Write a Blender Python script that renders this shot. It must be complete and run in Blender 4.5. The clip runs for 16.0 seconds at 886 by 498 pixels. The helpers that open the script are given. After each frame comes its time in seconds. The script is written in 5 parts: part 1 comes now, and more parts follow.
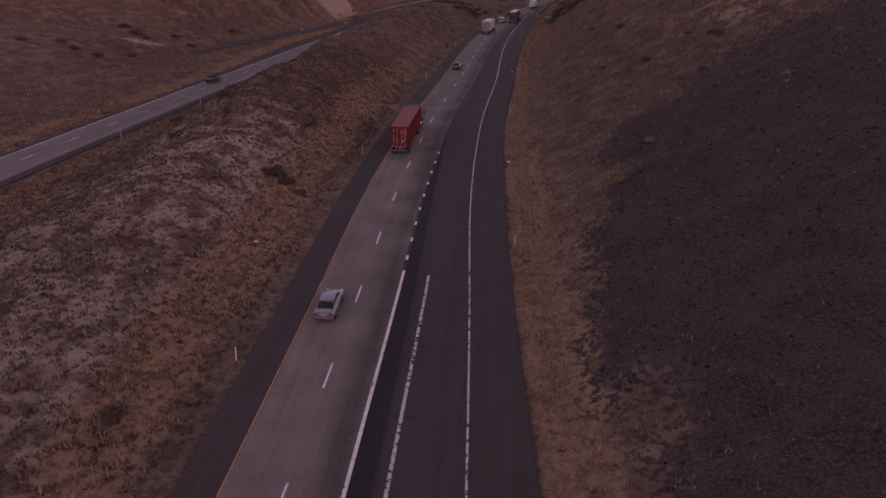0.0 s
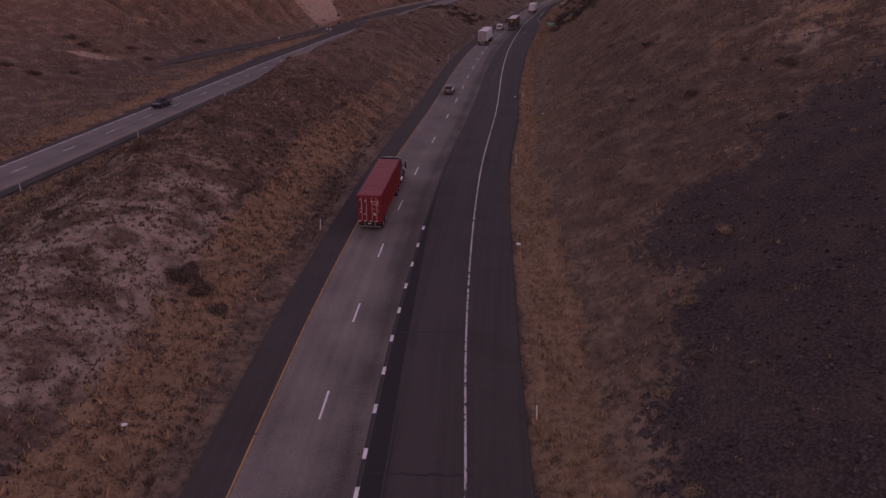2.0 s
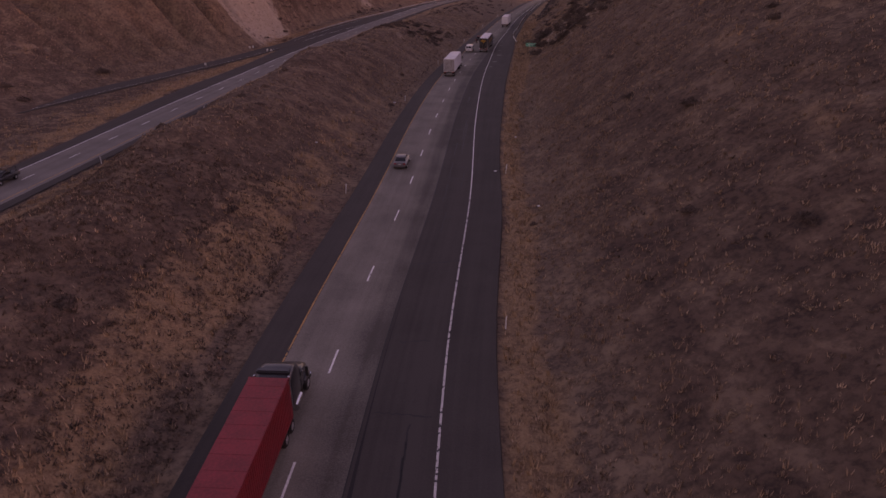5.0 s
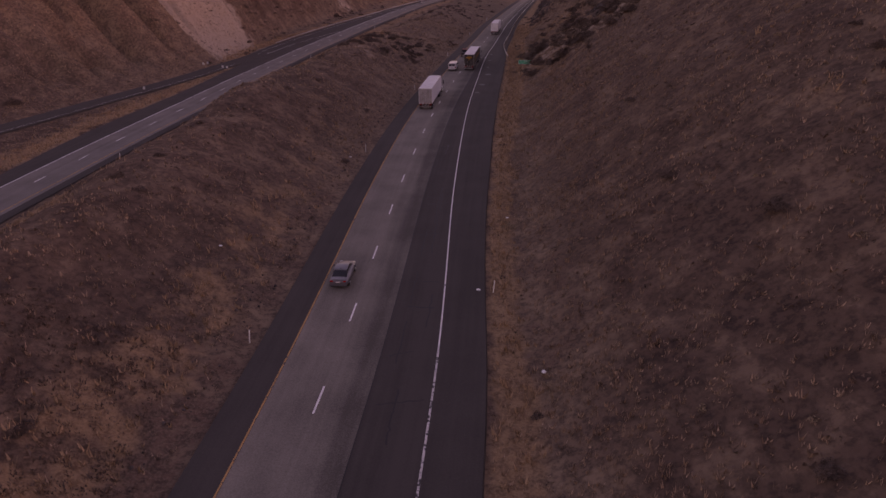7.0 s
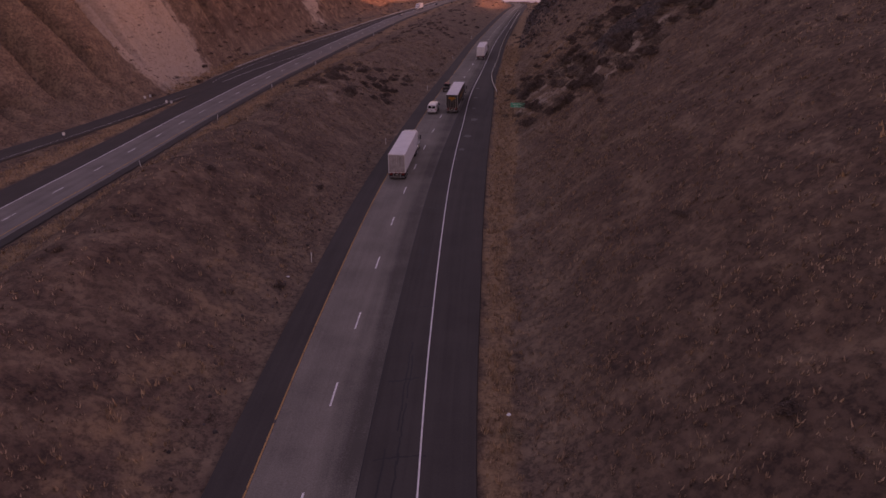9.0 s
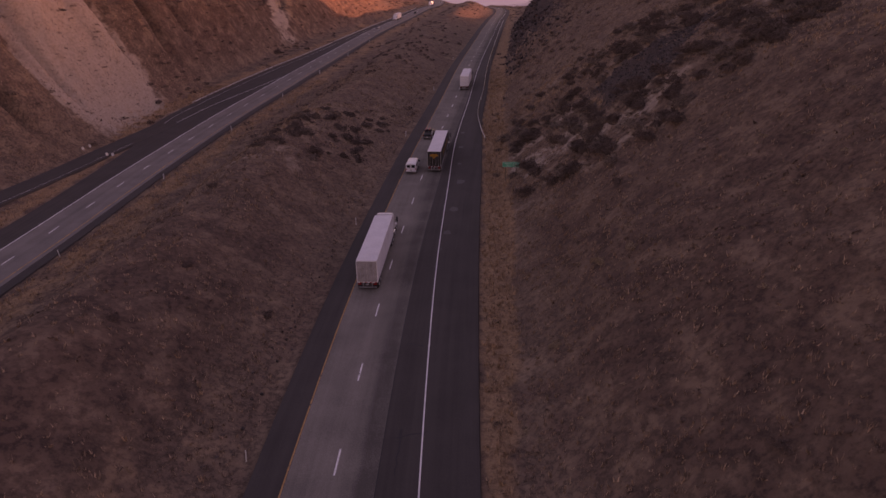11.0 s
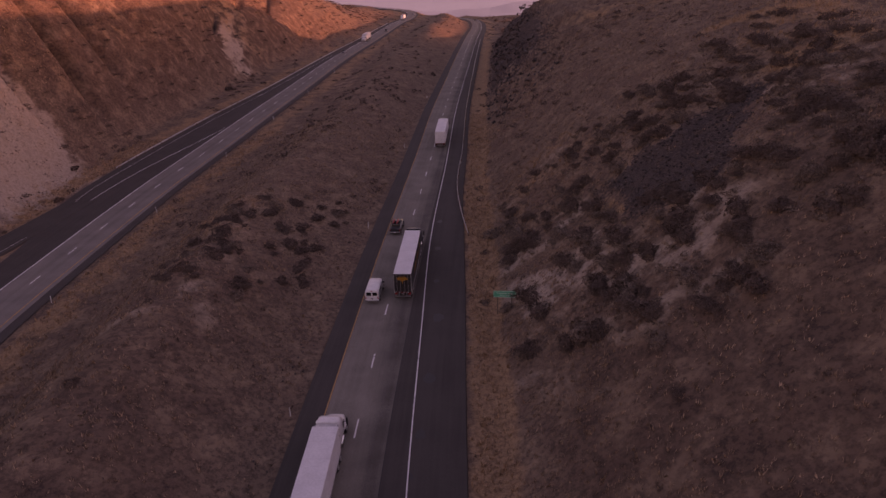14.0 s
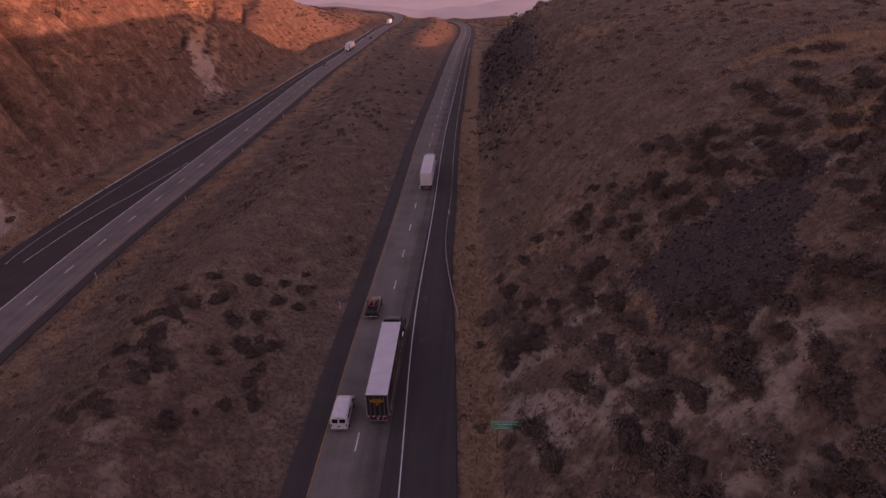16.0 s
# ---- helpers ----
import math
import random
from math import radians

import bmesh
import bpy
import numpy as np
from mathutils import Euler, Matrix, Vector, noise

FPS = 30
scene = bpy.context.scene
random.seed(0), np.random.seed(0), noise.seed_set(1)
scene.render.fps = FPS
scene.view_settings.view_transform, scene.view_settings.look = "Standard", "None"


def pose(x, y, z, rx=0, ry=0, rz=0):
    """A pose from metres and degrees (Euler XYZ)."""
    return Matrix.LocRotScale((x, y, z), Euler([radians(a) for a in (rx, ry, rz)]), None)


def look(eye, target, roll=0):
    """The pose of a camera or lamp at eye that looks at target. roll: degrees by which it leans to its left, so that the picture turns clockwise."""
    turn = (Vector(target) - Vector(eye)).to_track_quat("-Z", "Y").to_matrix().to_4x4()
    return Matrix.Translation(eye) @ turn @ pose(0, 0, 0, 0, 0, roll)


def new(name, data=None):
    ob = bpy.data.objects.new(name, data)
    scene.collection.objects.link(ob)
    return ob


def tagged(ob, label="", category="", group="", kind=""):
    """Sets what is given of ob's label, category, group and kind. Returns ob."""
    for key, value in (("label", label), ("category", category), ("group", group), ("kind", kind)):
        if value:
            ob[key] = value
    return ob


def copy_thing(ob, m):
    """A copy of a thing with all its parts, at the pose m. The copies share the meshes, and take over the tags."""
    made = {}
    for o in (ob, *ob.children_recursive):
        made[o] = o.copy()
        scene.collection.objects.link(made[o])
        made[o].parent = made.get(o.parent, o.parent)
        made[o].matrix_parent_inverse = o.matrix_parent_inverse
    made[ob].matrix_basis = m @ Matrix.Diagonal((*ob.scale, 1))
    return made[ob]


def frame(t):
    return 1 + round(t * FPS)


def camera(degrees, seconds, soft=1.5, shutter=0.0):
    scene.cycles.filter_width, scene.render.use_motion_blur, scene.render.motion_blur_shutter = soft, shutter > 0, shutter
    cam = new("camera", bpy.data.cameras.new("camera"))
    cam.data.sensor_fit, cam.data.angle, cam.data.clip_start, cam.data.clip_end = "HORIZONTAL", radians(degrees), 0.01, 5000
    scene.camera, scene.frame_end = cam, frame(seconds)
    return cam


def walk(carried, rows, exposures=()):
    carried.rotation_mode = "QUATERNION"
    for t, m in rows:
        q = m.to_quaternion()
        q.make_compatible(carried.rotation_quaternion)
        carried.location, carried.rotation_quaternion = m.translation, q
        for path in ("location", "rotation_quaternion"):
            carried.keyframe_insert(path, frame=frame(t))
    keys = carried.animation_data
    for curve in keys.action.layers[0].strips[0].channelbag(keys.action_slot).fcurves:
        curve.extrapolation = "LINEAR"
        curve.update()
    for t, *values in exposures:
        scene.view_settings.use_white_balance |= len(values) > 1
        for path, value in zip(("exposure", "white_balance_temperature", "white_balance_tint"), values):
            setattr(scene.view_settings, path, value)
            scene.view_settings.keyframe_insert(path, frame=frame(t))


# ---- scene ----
EXPOSURES = [(0.0, 2.08, 7500, 86), (16.0, 2.08, 7500, 86)]
cam = camera(67.0, 16.0, soft=1.5)
# seconds, place in metres, turn in degrees
PATH = [
    (0, 0.00, 0.00, 30.75, 67.68, -0.53, -0.01),
    (0.5, 0.33, 7.12, 31.19, 67.59, -0.53, 0.08),
    (1, 0.58, 14.23, 31.56, 67.53, -0.49, 0.13),
    (1.5, 0.81, 21.31, 31.87, 67.53, -0.44, -0.03),
    (2, 1.03, 28.32, 32.22, 67.53, -0.48, -0.45),
    (2.5, 1.25, 35.26, 32.61, 67.51, -0.53, -0.79),
    (3, 1.48, 42.12, 32.99, 67.56, -0.51, -1.18),
    (3.5, 1.80, 49.09, 33.35, 67.67, -0.52, -1.76),
    (4, 2.25, 56.16, 33.67, 67.77, -0.60, -2.51),
    (6.5, 8.35, 95.20, 37.07, 67.36, 0.34, -3.39),
    (7, 9.38, 103.25, 37.81, 67.19, 0.40, -3.78),
    (7.5, 10.41, 111.23, 38.76, 67.14, 0.34, -4.52),
    (8, 11.25, 118.99, 39.93, 67.18, 0.24, -4.92),
    (8.5, 12.01, 126.61, 41.18, 67.25, 0.15, -4.99),
    (9, 12.74, 134.07, 42.46, 67.30, 0.09, -5.08),
    (11.5, 16.21, 165.10, 50.85, 67.03, 0.83, -7.50),
    (12, 17.14, 171.24, 52.27, 67.08, 0.87, -8.19),
    (12.5, 18.07, 177.35, 53.57, 67.08, 1.04, -8.36),
    (13, 19.06, 183.40, 54.78, 67.09, 1.17, -8.42),
    (13.5, 20.08, 189.46, 55.94, 67.11, 1.25, -8.54),
    (14, 21.15, 195.49, 57.11, 67.15, 1.32, -8.88),
    (14.5, 22.28, 201.39, 58.33, 67.15, 1.37, -9.46),
    (15, 23.44, 207.14, 59.56, 67.08, 1.49, -9.73),
    (15.5, 24.61, 212.69, 60.71, 66.97, 1.64, -9.79),
    (16, 25.83, 218.09, 61.79, 66.85, 1.76, -9.83),
]
walk(cam, [(t, pose(x, y, z, rx, ry, rz)) for t, x, y, z, rx, ry, rz in PATH], EXPOSURES)

# ---------------------------------------------------------------- light
SUN_EL, SUN_AZ = radians(1.2), radians(95.0)  # azimuth clockwise from +y
world = bpy.data.worlds.new("world")
scene.world = world
world.use_nodes = True
wn = world.node_tree.nodes
sky = wn.new("ShaderNodeTexSky")
sky.sky_type, sky.sun_disc = "NISHITA", False
sky.sun_elevation, sky.sun_rotation = SUN_EL, SUN_AZ
sky.air_density, sky.dust_density, sky.ozone_density = 1.0, 1.2, 1.0
world.node_tree.links.new(sky.outputs[0], wn["Background"].inputs[0])
wn["Background"].inputs[1].default_value = 0.15
sun_data = bpy.data.lights.new("sun", "SUN")
sun_data.energy, sun_data.angle, sun_data.color = 1.2, radians(0.5), (1.0, 0.52, 0.25)
sun = new("sun", sun_data)
sun_way = Vector((math.sin(SUN_AZ) * math.cos(SUN_EL), math.cos(SUN_AZ) * math.cos(SUN_EL), math.sin(SUN_EL)))
sun.matrix_world = look(sun_way * 400, (0, 0, 0))

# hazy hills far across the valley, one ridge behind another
# the air's haze is painted: a mottled mauve emission on the slopes themselves
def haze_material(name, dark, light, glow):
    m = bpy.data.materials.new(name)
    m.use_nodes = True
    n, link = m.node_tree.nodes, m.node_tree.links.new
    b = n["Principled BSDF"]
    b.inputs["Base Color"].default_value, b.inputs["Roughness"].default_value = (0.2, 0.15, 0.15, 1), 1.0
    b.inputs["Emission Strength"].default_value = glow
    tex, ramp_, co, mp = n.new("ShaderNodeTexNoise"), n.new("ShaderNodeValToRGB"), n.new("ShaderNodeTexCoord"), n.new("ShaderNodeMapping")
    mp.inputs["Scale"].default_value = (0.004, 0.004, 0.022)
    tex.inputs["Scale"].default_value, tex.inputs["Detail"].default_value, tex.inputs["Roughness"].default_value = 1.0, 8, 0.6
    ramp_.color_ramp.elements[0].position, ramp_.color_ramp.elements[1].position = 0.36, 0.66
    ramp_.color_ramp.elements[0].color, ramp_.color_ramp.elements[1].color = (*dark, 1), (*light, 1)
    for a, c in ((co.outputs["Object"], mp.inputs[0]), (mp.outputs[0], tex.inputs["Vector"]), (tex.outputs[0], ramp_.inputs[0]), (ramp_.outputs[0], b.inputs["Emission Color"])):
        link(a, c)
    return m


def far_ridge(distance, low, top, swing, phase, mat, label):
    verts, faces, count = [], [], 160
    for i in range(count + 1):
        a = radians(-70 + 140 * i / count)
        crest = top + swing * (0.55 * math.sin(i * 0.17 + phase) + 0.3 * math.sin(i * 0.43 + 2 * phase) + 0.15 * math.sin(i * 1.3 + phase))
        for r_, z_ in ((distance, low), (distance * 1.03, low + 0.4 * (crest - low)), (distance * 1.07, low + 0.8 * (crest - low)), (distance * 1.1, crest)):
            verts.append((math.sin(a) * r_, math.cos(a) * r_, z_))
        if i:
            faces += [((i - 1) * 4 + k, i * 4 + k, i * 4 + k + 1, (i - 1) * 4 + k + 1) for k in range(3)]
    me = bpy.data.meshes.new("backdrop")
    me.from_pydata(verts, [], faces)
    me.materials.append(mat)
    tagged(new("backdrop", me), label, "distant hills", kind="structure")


# each farther ridge glows a little more, in place of thicker haze
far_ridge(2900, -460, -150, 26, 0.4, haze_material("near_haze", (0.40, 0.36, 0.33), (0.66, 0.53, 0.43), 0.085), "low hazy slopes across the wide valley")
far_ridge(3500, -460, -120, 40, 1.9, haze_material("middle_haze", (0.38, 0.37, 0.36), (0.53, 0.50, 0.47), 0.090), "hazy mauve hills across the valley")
far_ridge(4100, -420, 90, 90, 3.1, haze_material("distant_haze", (0.46, 0.45, 0.43), (0.56, 0.54, 0.51), 0.100), "hazy pale mauve hills on the far side of the valley")

# ---------------------------------------------------------------- the lie of the land
def spline(knots):
    """A smooth curve through (y, value) knots, as a function of y."""
    a = np.array(knots, float)
    u, v = a[:, 0], a[:, 1]
    d = np.gradient(v, u)

    def at(y):
        y = np.asarray(y, float)
        i = np.clip(np.searchsorted(u, y) - 1, 0, len(u) - 2)
        h = u[i + 1] - u[i]
        t = np.clip((y - u[i]) / h, -3.0 if len(u) < 3 else -1.0, 2.0)
        inside = (y >= u[0]) & (y <= u[-1])
        t2 = np.clip(t, 0, 1)
        c = (v[i] * (2 * t2**3 - 3 * t2**2 + 1) + h * d[i] * (t2**3 - 2 * t2**2 + t2)
             + v[i + 1] * (3 * t2**2 - 2 * t2**3) + h * d[i + 1] * (t2**3 - t2**2))
        low, high = v[0] + (y - u[0]) * d[0], v[-1] + (y - u[-1]) * d[-1]
        return np.where(inside, c, np.where(y < u[0], low, high))
    return at


# the yellow line of the near carriageway, its height, and the offsets of its lines to the right
east_x = spline([(-40, -18.0), (31, -13.0), (55, -11.2), (77, -9.7), (115, -5.5), (152, 0.4), (189, 5.5), (249, 15.2),
                 (290, 23.6), (352, 37.8), (406, 49.6), (476, 66.0), (579, 90.0), (646, 106.0), (720, 124.0), (800, 140.0), (860, 148.0), (910, 149.0), (950, 141.0), (985, 124.0)])
east_z = spline([(-40, -2.0), (0, 0.0), (60, 4.0), (110, 7.1), (160, 10.1), (210, 12.0), (260, 12.4), (310, 13.5), (360, 14.6), (450, 15.2), (560, 15.0), (660, 14.3), (760, 12.3), (880, 9.0), (985, 5.0)])
east_edge = spline([(-40, 15.2), (31, 14.6), (60, 13.7), (90, 12.9), (115, 12.3), (150, 11.7), (180, 11.0), (225, 10.2), (270, 9.2), (305, 8.0), (345, 7.7), (600, 7.6)])
east_pave = spline([(-40, 19.8), (31, 19.0), (50, 18.0), (83, 17.3), (120, 16.0), (143, 15.7), (160, 15.2), (200, 15.4), (240, 15.5), (270, 15.0), (290, 14.4), (303, 13.8), (320, 12.8), (360, 12.2), (600, 11.5)])
# the dashed line of the far carriageway, its height, and the outer edge of its pavement
west_x = spline([(-40, -84.5), (60, -72.0), (110, -66.8), (150, -61.0), (190, -54.3), (230, -47.3), (270, -39.5), (310, -33.1), (350, -25.3), (400, -11.9), (460, 3.1), (540, 20.7), (640, 44.2), (760, 70.5), (860, 91.6), (930, 101.9), (985, 101.2), (1040, 89.0), (1085, 67.3), (1110, 47.7)])
west_z = spline([(-40, -0.6), (60, 1.6), (130, 3.2), (200, 5.5), (270, 8.2), (340, 9.9), (420, 13.5), (540, 16.0), (640, 16.3), (760, 16.1), (860, 13.8), (930, 13.0), (985, 13.0), (1040, 12.4), (1085, 12.7), (1110, 14.4)])
west_out = spline([(-40, -7.2), (200, -7.2), (240, -9.6), (300, -9.6), (330, -12.0), (350, -16.4), (380, -16.8), (420, -15.0), (457, -12.3), (519, -9.6), (630, -8.0), (1110, -8.0)])


def slant(curve, y):
    """How much wider a strip across the road measures along x than square to it."""
    return np.sqrt(1 + ((curve(y + 1.0) - curve(y - 1.0)) / 2.0) ** 2)


def ridged(x, y, size, seed, octaves=4):
    """Smooth value noise, about -1 to 1."""
    out, amp, total = 0.0, 1.0, 0.0
    rng = np.random.RandomState(seed)
    for k in range(octaves):
        table = rng.uniform(-1, 1, (256, 256))
        u, v = x / size + 37.3 * k, y / size + 11.7 * k
        i, j = np.floor(u).astype(int), np.floor(v).astype(int)
        fu, fv = u - i, v - j
        fu, fv = fu * fu * (3 - 2 * fu), fv * fv * (3 - 2 * fv)
        a, b = table[i % 256, j % 256], table[(i + 1) % 256, j % 256]
        c, d = table[i % 256, (j + 1) % 256], table[(i + 1) % 256, (j + 1) % 256]
        out = out + amp * (a * (1 - fu) * (1 - fv) + b * fu * (1 - fv) + c * (1 - fu) * fv + d * fu * fv)
        total, amp, size = total + amp, amp * 0.5, size * 0.5
    return out / total


def step(a, b, v):
    t = np.clip((v - a) / (b - a), 0, 1)
    return t * t * (3 - 2 * t)


right_slope = spline([(-40, 0.45), (60, 0.50), (100, 0.60), (130, 0.66), (200, 0.74), (270, 0.86), (330, 0.88), (400, 0.92), (450, 1.1), (500, 1.4), (550, 1.4), (590, 0.6), (630, 0.1), (1110, 0.04)])
right_top = spline([(-40, 27.0), (120, 30.0), (230, 37.0), (330, 38.0), (430, 35.0), (480, 34.5), (520, 32.5), (545, 27.0), (575, 11.0), (600, 3.0), (630, 0.8), (1110, 0.6)])
ridge_up = spline([(-40, 2.5), (60, 3.5), (82, 4.5), (110, 8.4), (140, 7.8), (200, 7.6), (270, 6.6), (320, 6.4), (350, 6.2), (390, 5.8), (450, 5.6), (520, 6.0), (580, 5.5), (650, 6.0), (780, 6.0), (880, 5.0), (985, 2.0), (1110, 1.0)])
left_toe = spline([(-40, 16.0), (200, 20.0), (260, 19.0), (290, 14.0), (324, 8.0), (363, 7.0), (420, 11.0), (450, 13.0), (500, 15.0), (570, 11.0), (1110, 8.0)])
left_slope = spline([(-40, 0.20), (150, 0.22), (230, 0.30), (285, 0.55), (324, 1.0), (363, 1.55), (430, 1.55), (510, 1.45), (600, 1.0), (700, 0.65), (800, 0.42), (985, 0.15), (1110, 0.1)])
left_top = spline([(-40, 32.0), (220, 38.0), (324, 52.0), (420, 68.0), (520, 66.0), (620, 56.0), (720, 41.0), (820, 24.0), (985, 6.0), (1110, 3.0)])


def bank(off, slope, top):
    """Height of a cut slope that eases in at its toe and rounds off at its brow."""
    rise = slope * (np.sqrt(np.maximum(off, 0) ** 2 + 6.0) - 2.45) * (off > 0)
    return rise * top / (rise**4 + top**4) ** 0.25 + 0.006 * np.maximum(off - 40, 0) * step(0.0, 0.3, slope)


def land(x, y):
    """The ground's height."""
    x, y = np.asarray(x, float), np.asarray(y, float)
    yc, yw = np.clip(y, -60, 985), np.clip(y, -60, 1110)
    ke, kw = slant(east_x, yc), slant(west_x, yw)
    d = (x - east_x(yc)) / ke
    w = (x - west_x(yw)) / kw
    ze, zw = east_z(yc), west_z(yw)
    pave = east_pave(yc)
    n1, n2 = ridged(x, y, 60.0, 3), ridged(x, y, 14.0, 5)
    n3 = ridged(x, y, 3.2, 9, 3)
    rough = 0.22 * n3
    # right of the near carriageway
    off = d - pave - 3.5
    right = ze - 0.35 * step(0.3, 3.0, d - pave) * (1 - step(3.0, 7.0, d - pave)) + bank(off, right_slope(yc) * (1 + 0.10 * n1), np.maximum(right_top(yc), 0.6))
    gully = step(4, 20, off) * (1.9 * n1 + 1.0 * n2)
    crag = step(360, 420, y) * step(3, 9, off) * (1 - step(25, 50, off)) * (3.6 * n2 + 3.0 * n3)
    right = right + crag + gully + step(1.0, 4.0, d - pave) * rough * (1 + step(2, 12, off))
    # the ground between the carriageways
    inner, outer = -2.9 - d, w - 6.6
    span = np.maximum(inner + outer, 8.0)
    q = np.clip(inner / span, 0, 1)
    crest = 0.42
    hump = np.where(q < crest, step(0.02, crest, q) ** 0.85, 1 - 0.98 * step(crest, 0.80, q))
    mid = ze + (zw - ze) * step(0.3, 1.0, q) + ridge_up(yw) * hump * (1 + 0.38 * n1 + 0.20 * n2) + step(1.0, 5.0, inner) * step(1.0, 5.0, outer) * (rough * 1.2 + 0.5 * n2 * hump)
    # left of the far carriageway
    lo = west_out(yw) - w
    offl = lo - left_toe(yw)
    furrow = 0.5 - 1.6 * (1 - np.abs(ridged(y * 0.9 + x * 0.35, x * 0.12, 13.0, 21, 3))) ** 7
    furrow = furrow * step(0.3, 0.7, left_slope(yw))
    left = zw - 0.3 * step(0.3, 2.5, lo) + bank(offl, left_slope(yw) * (1 + 0.12 * n1), np.maximum(left_top(yw), 0.6)) + step(3, 18, offl) * (1.8 * n1 + 1.1 * n2 + 7.0 * furrow) + step(1.0, 4.0, lo) * rough
    z = np.where(d > pave, right, np.where(d > -2.9, ze, np.where(w > 6.6, mid, np.where(lo < 0, zw, left))))
    z = z - 0.28 * ((d > -4.8) & (d < pave + 1.4) | (w < 8.0) & (lo < 1.4)) - 0.0
    # beyond the brow the land falls to a wide valley, and far hills close it
    fall = step(0, 1250, y - 1125 + 165 * step(40, 120, x)) * 260
    far = 25 * step(1500, 3000, y) * ridged(x, y, 600.0, 31)
    side = np.where(x > 40, -40 * step(190, 900, x - 40), step(300, 1500, 40 - x) * 60 * ridged(x, y, 700.0, 41))
    return z - fall + far + side


def axis(fine0, fine1, pitch, low, high, growth=1.12):
    mid_ = list(np.arange(fine0, fine1, pitch))
    up, g, v = [], pitch, mid_[-1]
    while v < high:
        g *= growth
        v += g
        up.append(v)
    down, g, v = [], pitch, mid_[0]
    while v > low:
        g *= growth
        v -= g
        down.append(v)
    return np.array(down[::-1] + mid_ + up)


def mesh_object(name, verts, faces, material, parent=None, smooth=True):
    me = bpy.data.meshes.new(name)
    me.from_pydata(verts, [], faces)
    me.materials.append(material)
    if smooth:
        me.polygons.foreach_set("use_smooth", np.ones(len(me.polygons), bool))
    ob = new(name, me)
    if parent:
        ob.parent = parent
    return ob


gx = axis(-110.0, 130.0, 1.0, -4200, 4200)
gy = axis(22.0, 420.0, 1.0, -400, 4700)
GX, GY = np.meshgrid(gx, gy)
GZ = land(GX, GY)
nx, ny = len(gx), len(gy)
quad = (np.arange(ny - 1)[:, None] * nx + np.arange(nx - 1)[None, :]).ravel()
ground_me = bpy.data.meshes.new("ground")
ground_me.from_pydata(np.stack([GX.ravel(), GY.ravel(), GZ.ravel()], 1).tolist(), [], np.stack([quad, quad + 1, quad + nx + 1, quad + nx], 1).tolist())
ground_me.polygons.foreach_set("use_smooth", np.ones(len(ground_me.polygons), bool))
ground = tagged(new("ground", ground_me), "dry brown grass hills with bare pale soil and dark scree", "hillside", kind="structure")


# what covers the ground: straw grass, dark scree, pale soil
def blot(x, y, cx, cy, rx, ry, turn, ragged=0.35, seed=51):
    c, s_ = math.cos(radians(turn)), math.sin(radians(turn))
    u, v = ((x - cx) * c + (y - cy) * s_) / rx, (-(x - cx) * s_ + (y - cy) * c) / ry
    return 1 - step(0.8, 1.1, np.sqrt(u * u + v * v) + ragged * ridged(x, y, 8.0, seed))


